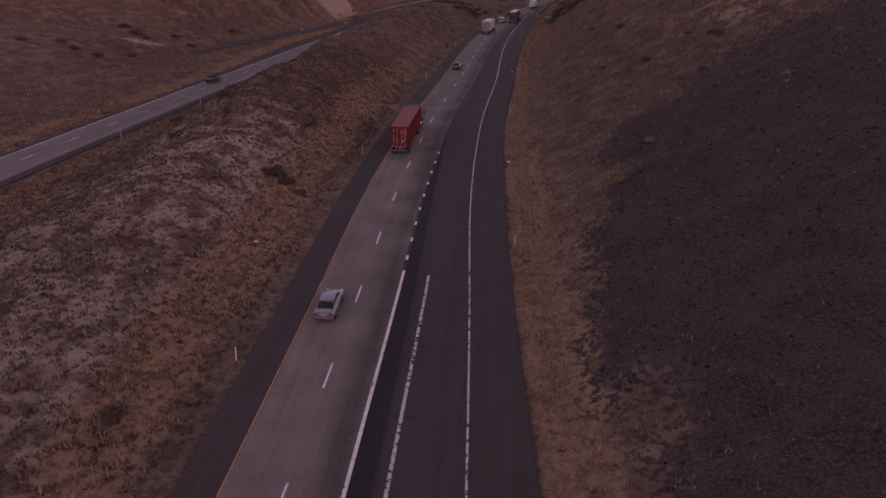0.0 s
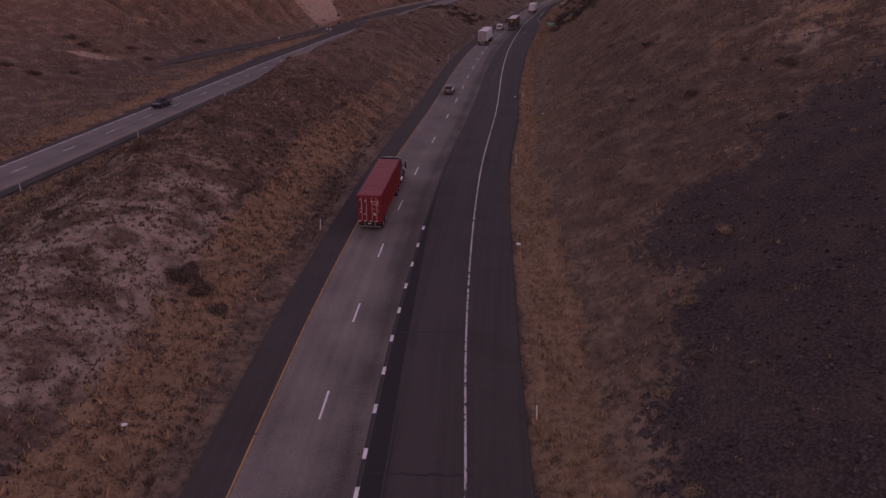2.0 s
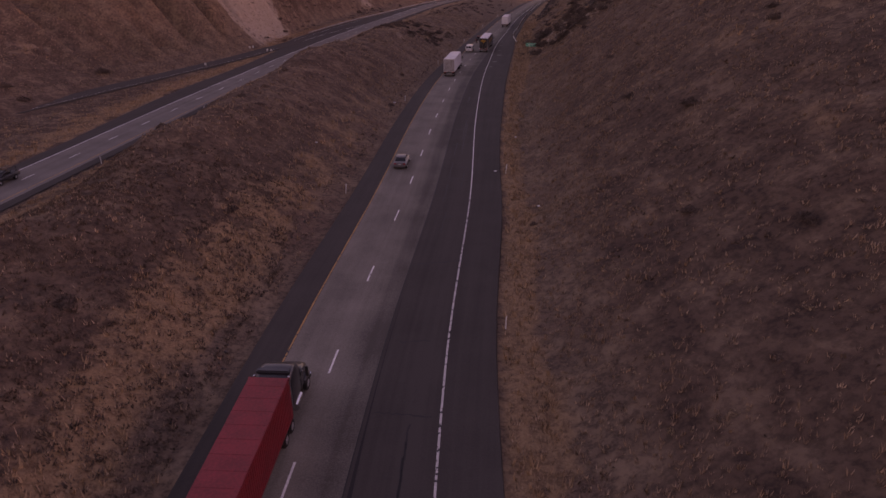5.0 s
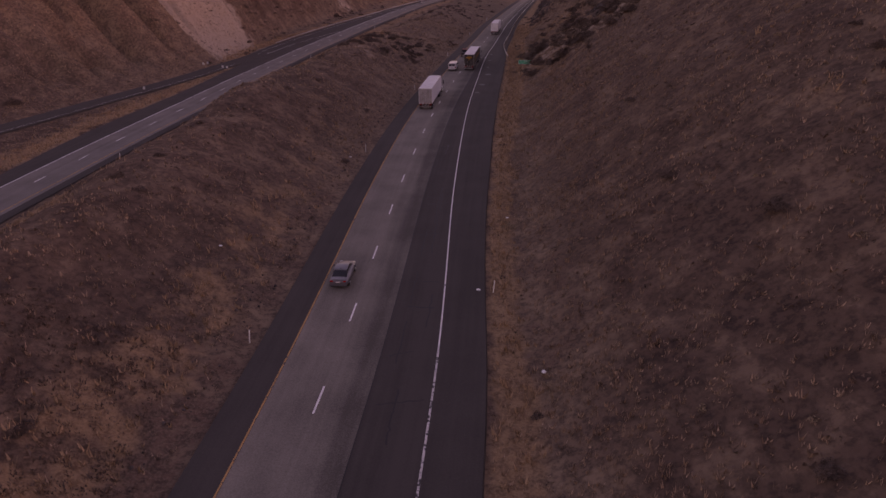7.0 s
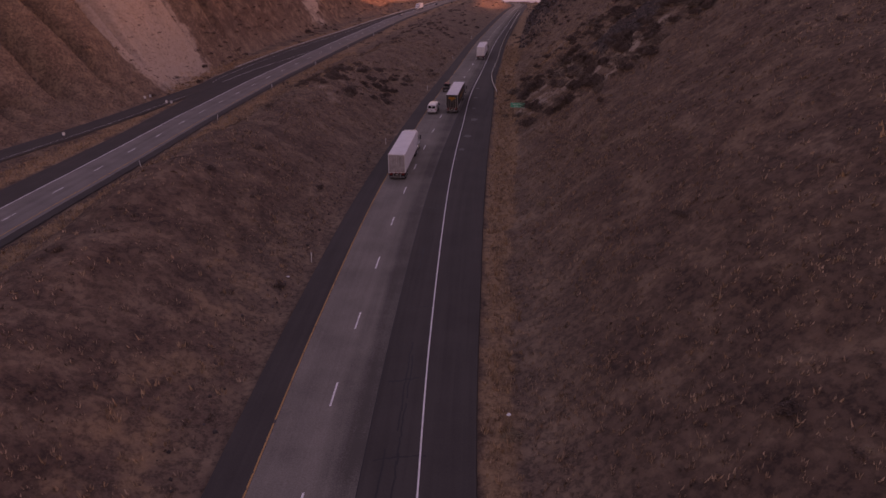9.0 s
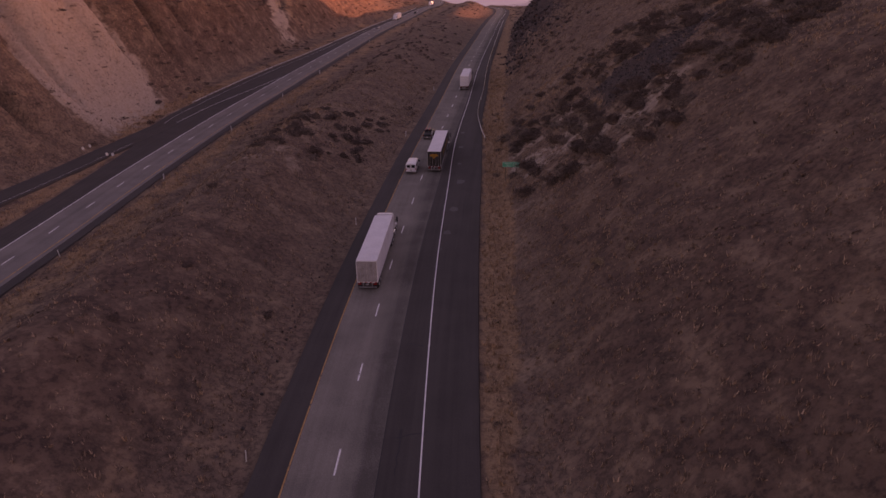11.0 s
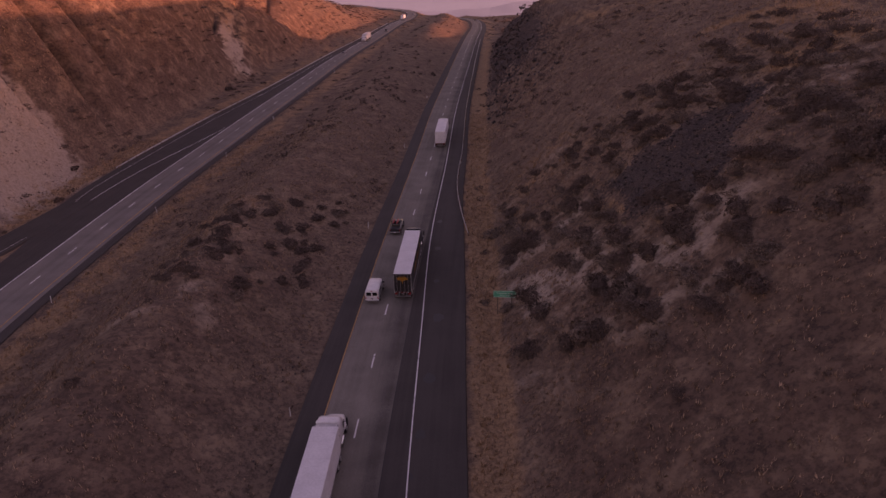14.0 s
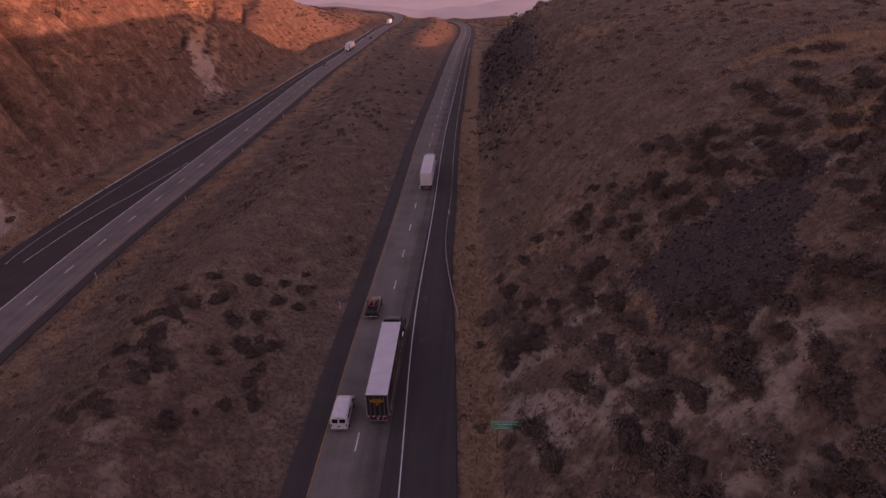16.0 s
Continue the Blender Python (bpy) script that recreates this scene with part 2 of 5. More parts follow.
def cover(x, y):
    yc = np.clip(y, -60, 985)
    d, w = (x - east_x(yc)) / slant(east_x, yc), (x - west_x(yc)) / slant(west_x, yc)
    off, inner, outer, lo = d - east_pave(yc), -2.9 - d, w - 6.6, west_out(yc) - w
    n1, n2 = ridged(x, y, 26.0, 61), ridged(x, y, 6.0, 63)
    straw = (step(-0.3, 1.0, off) * (1 - step(0.0, 1.6, off + 1.0 * n2 - (2.4 + 2.2 * (1 - step(80, 130, y)) + 2.0 * step(200, 250, y)))) * 1.0
             + step(2.0, 4.5, inner + n2) * (1 - step(7.0, 11.0, inner + 2.5 * n1)) * (1 - step(90, 240, y)) * 0.8
             + step(0.5, 2.0, outer) * (1 - step(5.0, 9.0, outer + 2 * n2)) * 0.6 + step(0.5, 2.0, lo) * (1 - step(5.0, 10.0, lo + 2 * n2)) * 0.7
             + 0.42 * step(0.25, 0.7, n1 + 0.4 * n2))
    straw = np.maximum(straw, 0.9 * blot(x, y, 103, 318, 13, 3.5, -30)) 
    straw = np.maximum(straw, 0.8 * blot(x, y, 90, 286, 8, 4, -15))
    straw = np.maximum(straw, 0.62 * step(-0.1, 0.5, n1 + 0.3 * n2) * step(26, 42, off) * step(275, 320, y))
    scree = np.maximum(blot(x, y, 33, 55, 19, 42, -18), blot(x, y, 47, 82, 27, 20, 20))
    scree = np.maximum(scree, np.clip(blot(x, y, 66, 277.5, 9.5, 8.5, 10, 0.7, 53) + blot(x, y, 73, 282, 9.0, 5.0, 12, 0.7, 57), 0, 1))
    straw = np.maximum(straw, 0.75 * blot(x, y, 58.0, 278, 1.3, 8.0, 8, 0.4))
    scree = np.maximum(scree, 0.85 * step(4, 8, off) * (1 - step(20, 34, off)) * step(395, 440, y) * (1 - step(560, 620, y)))
    pale = 0.42 * step(0.05, 0.6, ridged(x, y, 9.0, 71) + 0.1) * blot(x, y, 62, 274, 34, 24, 0)
    pale = np.maximum(pale, 0.58 * step(-0.2, 0.4, ridged(x, y, 7.0, 73)) * blot(x, y, 49, 274, 8, 15, -10, 0.4))
    pale = np.maximum(pale, blot(x, y, -60, 359, 20, 24, 0, 0.22))
    pale = np.maximum(pale, blot(x, y, -77, 366, 14, 22, 0, 0.22))
    pale = np.maximum(pale, 0.8 * blot(x, y, -23, 507, 5, 17, 12, 0.5))
    pale = np.maximum(pale, 0.46 * step(3.5, 8.0, inner + n2) * blot(x, y, -30, 60, 30, 42, 0, 0.3))
    pale = np.maximum(pale, 0.25 * step(0.15, 0.6, n2 + 0.1) * blot(x, y, -1, 282, 9, 20, -20, 0.4))
    pale = np.maximum(pale, 0.35 * step(0.3, 0.7, n1))
    pale = np.maximum(pale, 0.9 * blot(x, y, -96, 222, 7, 3, 20, 0.4))
    return np.clip(straw, 0, 1), np.clip(scree, 0, 1), np.clip(pale, 0, 1)


def heath(x, y):
    """Where dark reddish growth covers the ground."""
    yc = np.clip(y, -60, 985)
    off, inner = (x - east_x(yc)) / slant(east_x, yc) - east_pave(yc), -2.9 - (x - east_x(yc)) / slant(east_x, yc)
    n = ridged(x, y, 30.0, 101)
    return np.clip(step(5, 12, off) * (0.85 + 0.5 * n) * (1 - 0.85 * step(235, 285, y)) + step(82, 125, y) * (1 - step(240, 320, y)) * step(4, 10, inner) * (0.75 + 0.6 * n) + 0.8 * step(2, 9, west_out(yc) - (x - west_x(yc)) / slant(west_x, yc) - left_toe(yc)) * step(378, 392, y) * (1 - step(610, 680, y)), 0, 1)


tone = ground_me.color_attributes.new("tone", "FLOAT_COLOR", "POINT")
straw_, scree_, pale_ = cover(GX, GY)
tone.data.foreach_set("color", np.stack([straw_.ravel(), scree_.ravel(), pale_.ravel(), heath(GX, GY).ravel()], 1).astype(np.float32).ravel())


def strip(name, curve, height, a, b, y0, y1, lift, material, depth=0.0, pitch=3.0, parent=None, square=None):
    """A ribbon along a carriageway between two offsets (numbers or curves), with a turned-down edge of the given depth."""
    ys = np.linspace(y0, y1, max(2, int((y1 - y0) / pitch) + 1))
    k = slant(curve, ys)
    xa = curve(ys) + (a(ys) if callable(a) else a) * k
    xb = curve(ys) + (b(ys) if callable(b) else b) * k
    z = height(ys) + lift
    n = len(ys)
    rows_ = [np.stack([xa, ys, z], 1), np.stack([xb, ys, z], 1)]
    if depth:
        rows_ = [np.stack([xa - 0.25, ys, z - depth], 1)] + rows_ + [np.stack([xb + 0.25, ys, z - depth], 1)]
    verts = np.concatenate(rows_)
    faces = []
    for r in range(len(rows_) - 1):
        faces += [(r * n + i, (r + 1) * n + i, (r + 1) * n + i + 1, r * n + i + 1) for i in range(n - 1)]
    ob = mesh_object(name, verts.tolist(), faces, material, parent, False)
    lane = ob.data.attributes.new("lane", "FLOAT_VECTOR", "POINT")
    oa, ob_ = (np.broadcast_to(v(ys) if callable(v) else v, ys.shape) for v in (a, b))
    across = np.concatenate([oa, oa, ob_, ob_] if depth else [oa, ob_])
    lane.data.foreach_set("vector", np.stack([across, np.tile(ys, len(rows_)), 0 * across], 1).astype(np.float32).ravel())
    return ob


def on_road(curve, height, y, offset, back=False):
    """The pose of a thing that stands on a carriageway at y, that many metres right of its reference line, facing along it or back."""
    p = [Vector((float(curve(v) + offset * slant(curve, v)), v, float(height(v)))) for v in (y - 3.0, y + 3.0)]
    ahead = (p[1] - p[0]).normalized() * (-1 if back else 1)
    right = ahead.cross(Vector((0, 0, 1))).normalized()
    up = right.cross(ahead)
    m = Matrix((right, ahead, up)).transposed().to_4x4()
    m.translation = (p[0] + p[1]) / 2 + Vector((0, 0, 0.035))
    return m

# ---------------------------------------------------------------- materials
def material(name, color, rough=0.85, metal=0.0, spots=0.0, scale=8.0, bump=0.0, bump_scale=30.0, spread=0.0, coat=0.0):
    """A plain material with cloudy wear (spots), fine relief (bump) and a shift from piece to piece (spread)."""
    m = bpy.data.materials.new(name)
    m.use_nodes = True
    nt = m.node_tree
    n, link = nt.nodes, nt.links.new
    b = n["Principled BSDF"]
    b.inputs["Roughness"].default_value, b.inputs["Metallic"].default_value = rough, metal
    b.inputs["Coat Weight"].default_value = coat
    b.inputs["Base Color"].default_value = (*color, 1)
    co = n.new("ShaderNodeTexCoord")
    last = None
    if spots:
        t1, t2 = n.new("ShaderNodeTexNoise"), n.new("ShaderNodeTexNoise")
        for t, sc in ((t1, scale), (t2, scale * 7.3)):
            t.inputs["Scale"].default_value, t.inputs["Detail"].default_value = sc, 6
            link(co.outputs["Object"], t.inputs["Vector"])
        add = n.new("ShaderNodeMath")
        add.operation = "ADD"
        link(t1.outputs[0], add.inputs[0]), link(t2.outputs[0], add.inputs[1])
        rng = n.new("ShaderNodeMapRange")
        rng.inputs[1].default_value, rng.inputs[2].default_value = 0.75, 1.25
        rng.inputs[3].default_value, rng.inputs[4].default_value = 1 - spots, 1 + spots
        link(add.outputs[0], rng.inputs[0])
        mul = n.new("ShaderNodeMix")
        mul.data_type, mul.blend_type = "RGBA", "MULTIPLY"
        mul.inputs[0].default_value = 1
        mul.inputs[6].default_value = (*color, 1)
        link(rng.outputs[0], mul.inputs[7])
        last = mul.outputs[2]
    if spread:
        g = n.new("ShaderNodeNewGeometry")
        rng = n.new("ShaderNodeMapRange")
        rng.inputs[3].default_value, rng.inputs[4].default_value = 1 - spread, 1 + spread
        link(g.outputs["Random Per Island"], rng.inputs[0])
        mul = n.new("ShaderNodeMix")
        mul.data_type, mul.blend_type = "RGBA", "MULTIPLY"
        mul.inputs[0].default_value = 1
        if last:
            link(last, mul.inputs[6])
        else:
            mul.inputs[6].default_value = (*color, 1)
        link(rng.outputs[0], mul.inputs[7])
        last = mul.outputs[2]
    if last:
        link(last, b.inputs["Base Color"])
    if bump:
        t = n.new("ShaderNodeTexNoise")
        t.inputs["Scale"].default_value, t.inputs["Detail"].default_value = bump_scale, 5
        link(co.outputs["Object"], t.inputs["Vector"])
        bp = n.new("ShaderNodeBump")
        bp.inputs["Strength"].default_value, bp.inputs["Distance"].default_value = bump, 0.05
        link(t.outputs[0], bp.inputs["Height"]), link(bp.outputs[0], b.inputs["Normal"])
    return m


def ground_material():
    m = bpy.data.materials.new("dry_ground")
    m.use_nodes = True
    nt = m.node_tree
    n, link = nt.nodes, nt.links.new
    b = n["Principled BSDF"]
    b.inputs["Roughness"].default_value = 0.95
    b.inputs["Specular IOR Level"].default_value = 0.1
    co = n.new("ShaderNodeTexCoord")

    def cloud(scale, low, high, detail=5.0, rough=0.6):
        t = n.new("ShaderNodeTexNoise")
        t.inputs["Scale"].default_value, t.inputs["Detail"].default_value, t.inputs["Roughness"].default_value = scale, detail, rough
        link(co.outputs["Object"], t.inputs["Vector"])
        r = n.new("ShaderNodeMapRange")
        r.interpolation_type = "SMOOTHSTEP"
        r.inputs[1].default_value, r.inputs[2].default_value = low, high
        link(t.outputs[0], r.inputs[0])
        return r.outputs[0]

    def mix(f, a, c, how="MIX"):
        x = n.new("ShaderNodeMix")
        x.data_type, x.blend_type = "RGBA", how
        for v, s in ((f, x.inputs[0]), (a, x.inputs[6]), (c, x.inputs[7])):
            if isinstance(v, (int, float)):
                s.default_value = v
            elif isinstance(v, tuple):
                s.default_value = (*v, 1)
            else:
                link(v, s)
        return x.outputs[2]

    def times(a, c):
        x = n.new("ShaderNodeMath")
        x.operation = "MULTIPLY"
        for v, s in ((a, x.inputs[0]), (c, x.inputs[1])):
            if isinstance(v, float):
                s.default_value = v
            else:
                link(v, s)
        return x.outputs[0]
    at = n.new("ShaderNodeAttribute")
    at.attribute_name = "tone"
    sep = n.new("ShaderNodeSeparateColor")
    link(at.outputs["Color"], sep.inputs[0])
    big, mid, fine, grain = cloud(0.035, 0.35, 0.65), cloud(0.28, 0.36, 0.64), cloud(1.5, 0.42, 0.6), cloud(5.0, 0.40, 0.64)
    earth = mix(big, DRY_EARTH, RED_EARTH)
    earth = mix(times(mid, 0.85), earth, DRY_STALK)
    earth = mix(times(fine, 0.70), earth, DARK_STALK)
    earth = mix(times(grain, 0.55), earth, DUN)
    earth = mix(times(at.outputs["Alpha"], 0.72), earth, mix(times(mid, 0.6), mix(fine, HEATH, HEATH_DARK), HEATH_PALE))
    straw = mix(fine, STRAW, STRAW_DARK)
    straw = mix(times(grain, 0.5), straw, STRAW_PALE)
    pale = mix(times(fine, 0.5), PALE, PALE_DARK)
    pale = mix(times(grain, 0.4), pale, PALE_LIGHT)
    scree = mix(grain, SCREE, SCREE_LIGHT)
    scree = mix(times(mid, 0.12), scree, DUN)

    def edge(channel, wobble, soft=0.25):
        x = n.new("ShaderNodeMath")
        x.operation = "ADD"
        link(channel, x.inputs[0])
        y = n.new("ShaderNodeMapRange")
        y.inputs[3].default_value, y.inputs[4].default_value = -0.28, 0.28
        link(wobble, y.inputs[0]), link(y.outputs[0], x.inputs[1])
        r = n.new("ShaderNodeMapRange")
        r.interpolation_type = "SMOOTHSTEP"
        r.inputs[1].default_value, r.inputs[2].default_value = 0.5 - soft, 0.5 + soft
        link(x.outputs[0], r.inputs[0])
        return r.outputs[0]
    c = mix(times(edge(sep.outputs[2], mid, 0.35), 0.95), earth, pale)
    c = mix(edge(sep.outputs[0], mid, 0.4), c, straw)
    c = mix(times(edge(sep.outputs[1], fine, 0.2), 0.95), c, scree)
    link(c, b.inputs["Base Color"])
    t = n.new("ShaderNodeTexNoise")
    t.inputs["Scale"].default_value, t.inputs["Detail"].default_value, t.inputs["Roughness"].default_value = 1.8, 8, 0.7
    link(co.outputs["Object"], t.inputs["Vector"])
    bp = n.new("ShaderNodeBump")
    bp.inputs["Strength"].default_value, bp.inputs["Distance"].default_value = 0.9, 0.35
    link(t.outputs[0], bp.inputs["Height"]), link(bp.outputs[0], b.inputs["Normal"])
    return m


def paving(name, color, dark, tracks=(), streak=0.25, seams=0.0):
    """Road surface: aggregate grain, long streaks, and darker wheel tracks at the given offsets (offset, half width, strength)."""
    m = bpy.data.materials.new(name)
    m.use_nodes = True
    nt = m.node_tree
    n, link = nt.nodes, nt.links.new
    b = n["Principled BSDF"]
    b.inputs["Roughness"].default_value = 0.88
    b.inputs["Specular IOR Level"].default_value = 0.25
    co, at = n.new("ShaderNodeTexCoord"), n.new("ShaderNodeAttribute")
    at.attribute_name = "lane"
    mp = n.new("ShaderNodeMapping")
    mp.inputs["Scale"].default_value = (1.6, 0.035, 1)
    link(at.outputs["Vector"], mp.inputs["Vector"])
    t1, t2, t3 = (n.new("ShaderNodeTexNoise") for _ in range(3))
    t1.inputs["Scale"].default_value, t2.inputs["Scale"].default_value, t3.inputs["Scale"].default_value = 1.0, 0.22, 9.0
    for t in (t1, t2, t3):
        t.inputs["Detail"].default_value = 6
    link(mp.outputs[0], t1.inputs["Vector"]), link(co.outputs["Object"], t2.inputs["Vector"]), link(co.outputs["Object"], t3.inputs["Vector"])
    total = None
    for t, w in ((t1, streak), (t2, 0.22), (t3, 0.20)):
        r = n.new("ShaderNodeMapRange")
        r.inputs[1].default_value, r.inputs[2].default_value, r.inputs[3].default_value, r.inputs[4].default_value = 0.3, 0.7, -w, w
        link(t.outputs[0], r.inputs[0])
        if total is None:
            total = r.outputs[0]
        else:
            a = n.new("ShaderNodeMath")
            link(total, a.inputs[0]), link(r.outputs[0], a.inputs[1])
            total = a.outputs[0]
    sep = n.new("ShaderNodeSeparateXYZ")
    link(at.outputs["Vector"], sep.inputs[0])
    for o, half, strength in tracks:
        d = n.new("ShaderNodeMath")
        d.operation = "SUBTRACT"
        link(sep.outputs[0], d.inputs[0])
        d.inputs[1].default_value = o
        ab = n.new("ShaderNodeMath")
        ab.operation = "ABSOLUTE"
        link(d.outputs[0], ab.inputs[0])
        r = n.new("ShaderNodeMapRange")
        r.interpolation_type = "SMOOTHSTEP"
        r.inputs[1].default_value, r.inputs[2].default_value, r.inputs[3].default_value, r.inputs[4].default_value = half * 1.6, half * 0.2, 0, strength
        link(ab.outputs[0], r.inputs[0])
        a = n.new("ShaderNodeMath")
        link(total, a.inputs[0]), link(r.outputs[0], a.inputs[1])
        total = a.outputs[0]
    half_ = n.new("ShaderNodeMath")
    half_.inputs[1].default_value = 0.3
    link(total, half_.inputs[0])
    mix = n.new("ShaderNodeMix")
    mix.data_type, mix.clamp_factor = "RGBA", True
    mix.inputs[6].default_value, mix.inputs[7].default_value = (*color, 1), (*dark, 1)
    link(half_.outputs[0], mix.inputs[0]), link(mix.outputs[2], b.inputs["Base Color"])
    bp = n.new("ShaderNodeBump")
    bp.inputs["Strength"].default_value, bp.inputs["Distance"].default_value = 0.3, 0.03
    link(t3.outputs[0], bp.inputs["Height"]), link(bp.outputs[0], b.inputs["Normal"])
    return m


def paint(name, color, gaps):
    """Road paint, worn through in places to the surface under it."""
    m = material(name, color, 0.7, spots=0.2, scale=1.5)
    nt = m.node_tree
    n, link = nt.nodes, nt.links.new
    b = n["Principled BSDF"]
    t = n.new("ShaderNodeTexNoise")
    t.inputs["Scale"].default_value, t.inputs["Detail"].default_value = 2.6, 8
    link(n["Texture Coordinate"].outputs["Object"], t.inputs["Vector"])
    r = n.new("ShaderNodeMapRange")
    r.inputs[1].default_value, r.inputs[2].default_value = gaps, gaps + 0.06
    link(t.outputs[0], r.inputs[0])
    mix = n.new("ShaderNodeMix")
    mix.data_type = "RGBA"
    mix.inputs[6].default_value = (0.05, 0.048, 0.05, 1)
    link(r.outputs[0], mix.inputs[0])
    link(b.inputs["Base Color"].links[0].from_socket, mix.inputs[7])
    link(mix.outputs[2], b.inputs["Base Color"])
    return m


DRY_EARTH, RED_EARTH, DRY_STALK, DARK_STALK, DUN = (0.17, 0.118, 0.088), (0.15, 0.092, 0.070), (0.27, 0.19, 0.13), (0.055, 0.042, 0.036), (0.23, 0.165, 0.12)
STRAW, STRAW_DARK, STRAW_PALE = (0.325, 0.205, 0.118), (0.20, 0.122, 0.075), (0.43, 0.29, 0.175)
PALE, PALE_DARK, PALE_LIGHT = (0.40, 0.325, 0.262), (0.24, 0.185, 0.15), (0.50, 0.42, 0.35)
HEATH, HEATH_DARK, HEATH_PALE = (0.095, 0.062, 0.050), (0.045, 0.031, 0.028), (0.18, 0.122, 0.090)
SCREE, SCREE_LIGHT = (0.042, 0.034, 0.035), (0.095, 0.078, 0.075)
GROUND = ground_material()
ground_me.materials.append(GROUND)
ASPHALT = paving("asphalt", (0.070, 0.061, 0.056), (0.042, 0.037, 0.034), [(10.6, 1.2, -0.25)])
CONCRETE = paving("worn_concrete", (0.250, 0.224, 0.190), (0.086, 0.076, 0.067), [(6.8, 1.7, 0.45), (6.3, 0.7, 0.14), (4.6, 0.6, 0.10), (0.9, 0.45, 0.10), (2.7, 0.45, 0.10), (1.8, 0.5, 0.08)], 0.12)
CONCRETE_W = paving("worn_concrete_west", (0.225, 0.203, 0.183), (0.11, 0.10, 0.092), [(-1.0, 0.5, 0.2), (1.0, 0.5, 0.2)], 0.12)
SEAL = material("crack_sealant", (0.012, 0.011, 0.012), 0.6, spots=0.3)
WHITE_PAINT, OLD_PAINT = paint("white_road_paint", (0.72, 0.71, 0.69), 0.30), paint("worn_white_road_paint", (0.55, 0.53, 0.51), 0.41)
YELLOW_PAINT = paint("yellow_road_paint", (0.46, 0.24, 0.085), 0.34)
GALV = material("galvanised_steel", (0.42, 0.42, 0.43), 0.45, 0.8, spots=0.25, scale=3)
TIMBER = material("weathered_timber", (0.16, 0.12, 0.09), 0.9, spots=0.4, scale=6, bump=0.3)
POST_WHITE = material("white_plastic_post", (0.72, 0.71, 0.69), 0.5, spots=0.15, scale=9)
REFLECTOR = material("white_reflector", (0.85, 0.84, 0.8), 0.2)
SIGN_GREEN = material("green_sign_sheet", (0.02, 0.40, 0.25), 0.4, spots=0.12, scale=2)
SIGN_WHITE = material("white_sign_letters", (0.8, 0.8, 0.8), 0.4)
TYRE = material("tyre_rubber", (0.022, 0.021, 0.021), 0.85, spots=0.3, scale=7, bump=0.2)
ALLOY = material("alloy_wheel", (0.55, 0.55, 0.56), 0.3, 0.9, spots=0.2)
CHROME = material("polished_aluminium", (0.65, 0.65, 0.66), 0.22, 1.0, spots=0.12, scale=4)
BLACK_PLASTIC = material("black_plastic", (0.025, 0.024, 0.025), 0.6, spots=0.25, scale=5)
CHASSIS = material("dirty_black_steel", (0.035, 0.032, 0.031), 0.7, spots=0.4, scale=3, bump=0.2)
GLASS = material("tinted_car_glass", (0.010, 0.011, 0.013), 0.08, coat=0.3)
TAIL_RED = material("red_tail_lens", (0.42, 0.018, 0.015), 0.25, coat=0.5)
AMBER = material("amber_lens", (0.55, 0.16, 0.02), 0.25)
HEAD_CLEAR = material("clear_lamp_lens", (0.75, 0.75, 0.73), 0.15)
WHITE_BOX = material("white_trailer_sheet", (0.78, 0.77, 0.78), 0.45, spots=0.10, scale=0.7, bump=0.05)
WHITE_DIRT = material("road_grimed_white_doors", (0.36, 0.33, 0.32), 0.6, spots=0.35, scale=1.3)
GREY_ROOF = material("pale_grey_trailer_roof", (0.62, 0.61, 0.63), 0.5, spots=0.10, scale=0.6)
BLACK_BOX = material("black_trailer_doors", (0.030, 0.027, 0.028), 0.4, spots=0.3, scale=1.5)
RED_BOX = material("red_container_paint", (0.235, 0.020, 0.025), 0.5, spots=0.25, scale=0.8, bump=0.05)
GOLD = material("golden_vinyl", (0.68, 0.34, 0.05), 0.45, spots=0.35, scale=4)
WHITE_MARK = material("white_stencil", (0.62, 0.58, 0.57), 0.6)
STRIPE_RED, STRIPE_WHITE = material("red_marking_tape", (0.40, 0.03, 0.03), 0.4), material("white_marking_tape", (0.72, 0.70, 0.68), 0.4)
CAB_DARK = material("dark_metallic_cab", (0.045, 0.045, 0.050), 0.35, 0.3, spots=0.15, scale=2, coat=0.5)
CAB_WHITE = material("white_cab_paint", (0.68, 0.67, 0.67), 0.35, spots=0.12, scale=2, coat=0.4)
SILVER = material("silver_car_paint", (0.30, 0.31, 0.35), 0.32, 0.5, spots=0.08, scale=2, coat=0.5)
GREY_CAR = material("grey_car_paint", (0.17, 0.165, 0.18), 0.32, 0.5, spots=0.08, scale=2, coat=0.5)
BLACK_CAR = material("black_car_paint", (0.022, 0.022, 0.025), 0.3, 0.2, spots=0.15, scale=2, coat=0.5)
RED_PLASTIC = material("red_moulded_plastic", (0.26, 0.022, 0.02), 0.45, spots=0.15, scale=3)
GRASS_TAN = material("dry_bunch_grass", (0.30, 0.208, 0.142), 0.95, spread=0.7)
GRASS_GOLD = material("golden_dry_grass", (0.37, 0.24, 0.142), 0.95, spread=0.4)
SCRUB = material("dark_dry_scrub", (0.13, 0.088, 0.066), 0.95, spread=0.5)
SAGE = material("sagebrush_leaves", (0.155, 0.115, 0.090), 0.95, spread=0.5)
SAGE_DARK = material("dark_brush_twigs", (0.098, 0.068, 0.055), 0.95, spread=0.5)
SAGE_PALE = material("pale_rabbitbrush", (0.26, 0.19, 0.12), 0.95, spread=0.35)
STALK = material("pale_dry_stalks", (0.30, 0.20, 0.135), 0.95, spread=0.4)
STONE = material("dark_basalt_stone", (0.066, 0.052, 0.048), 0.9, spread=0.8)
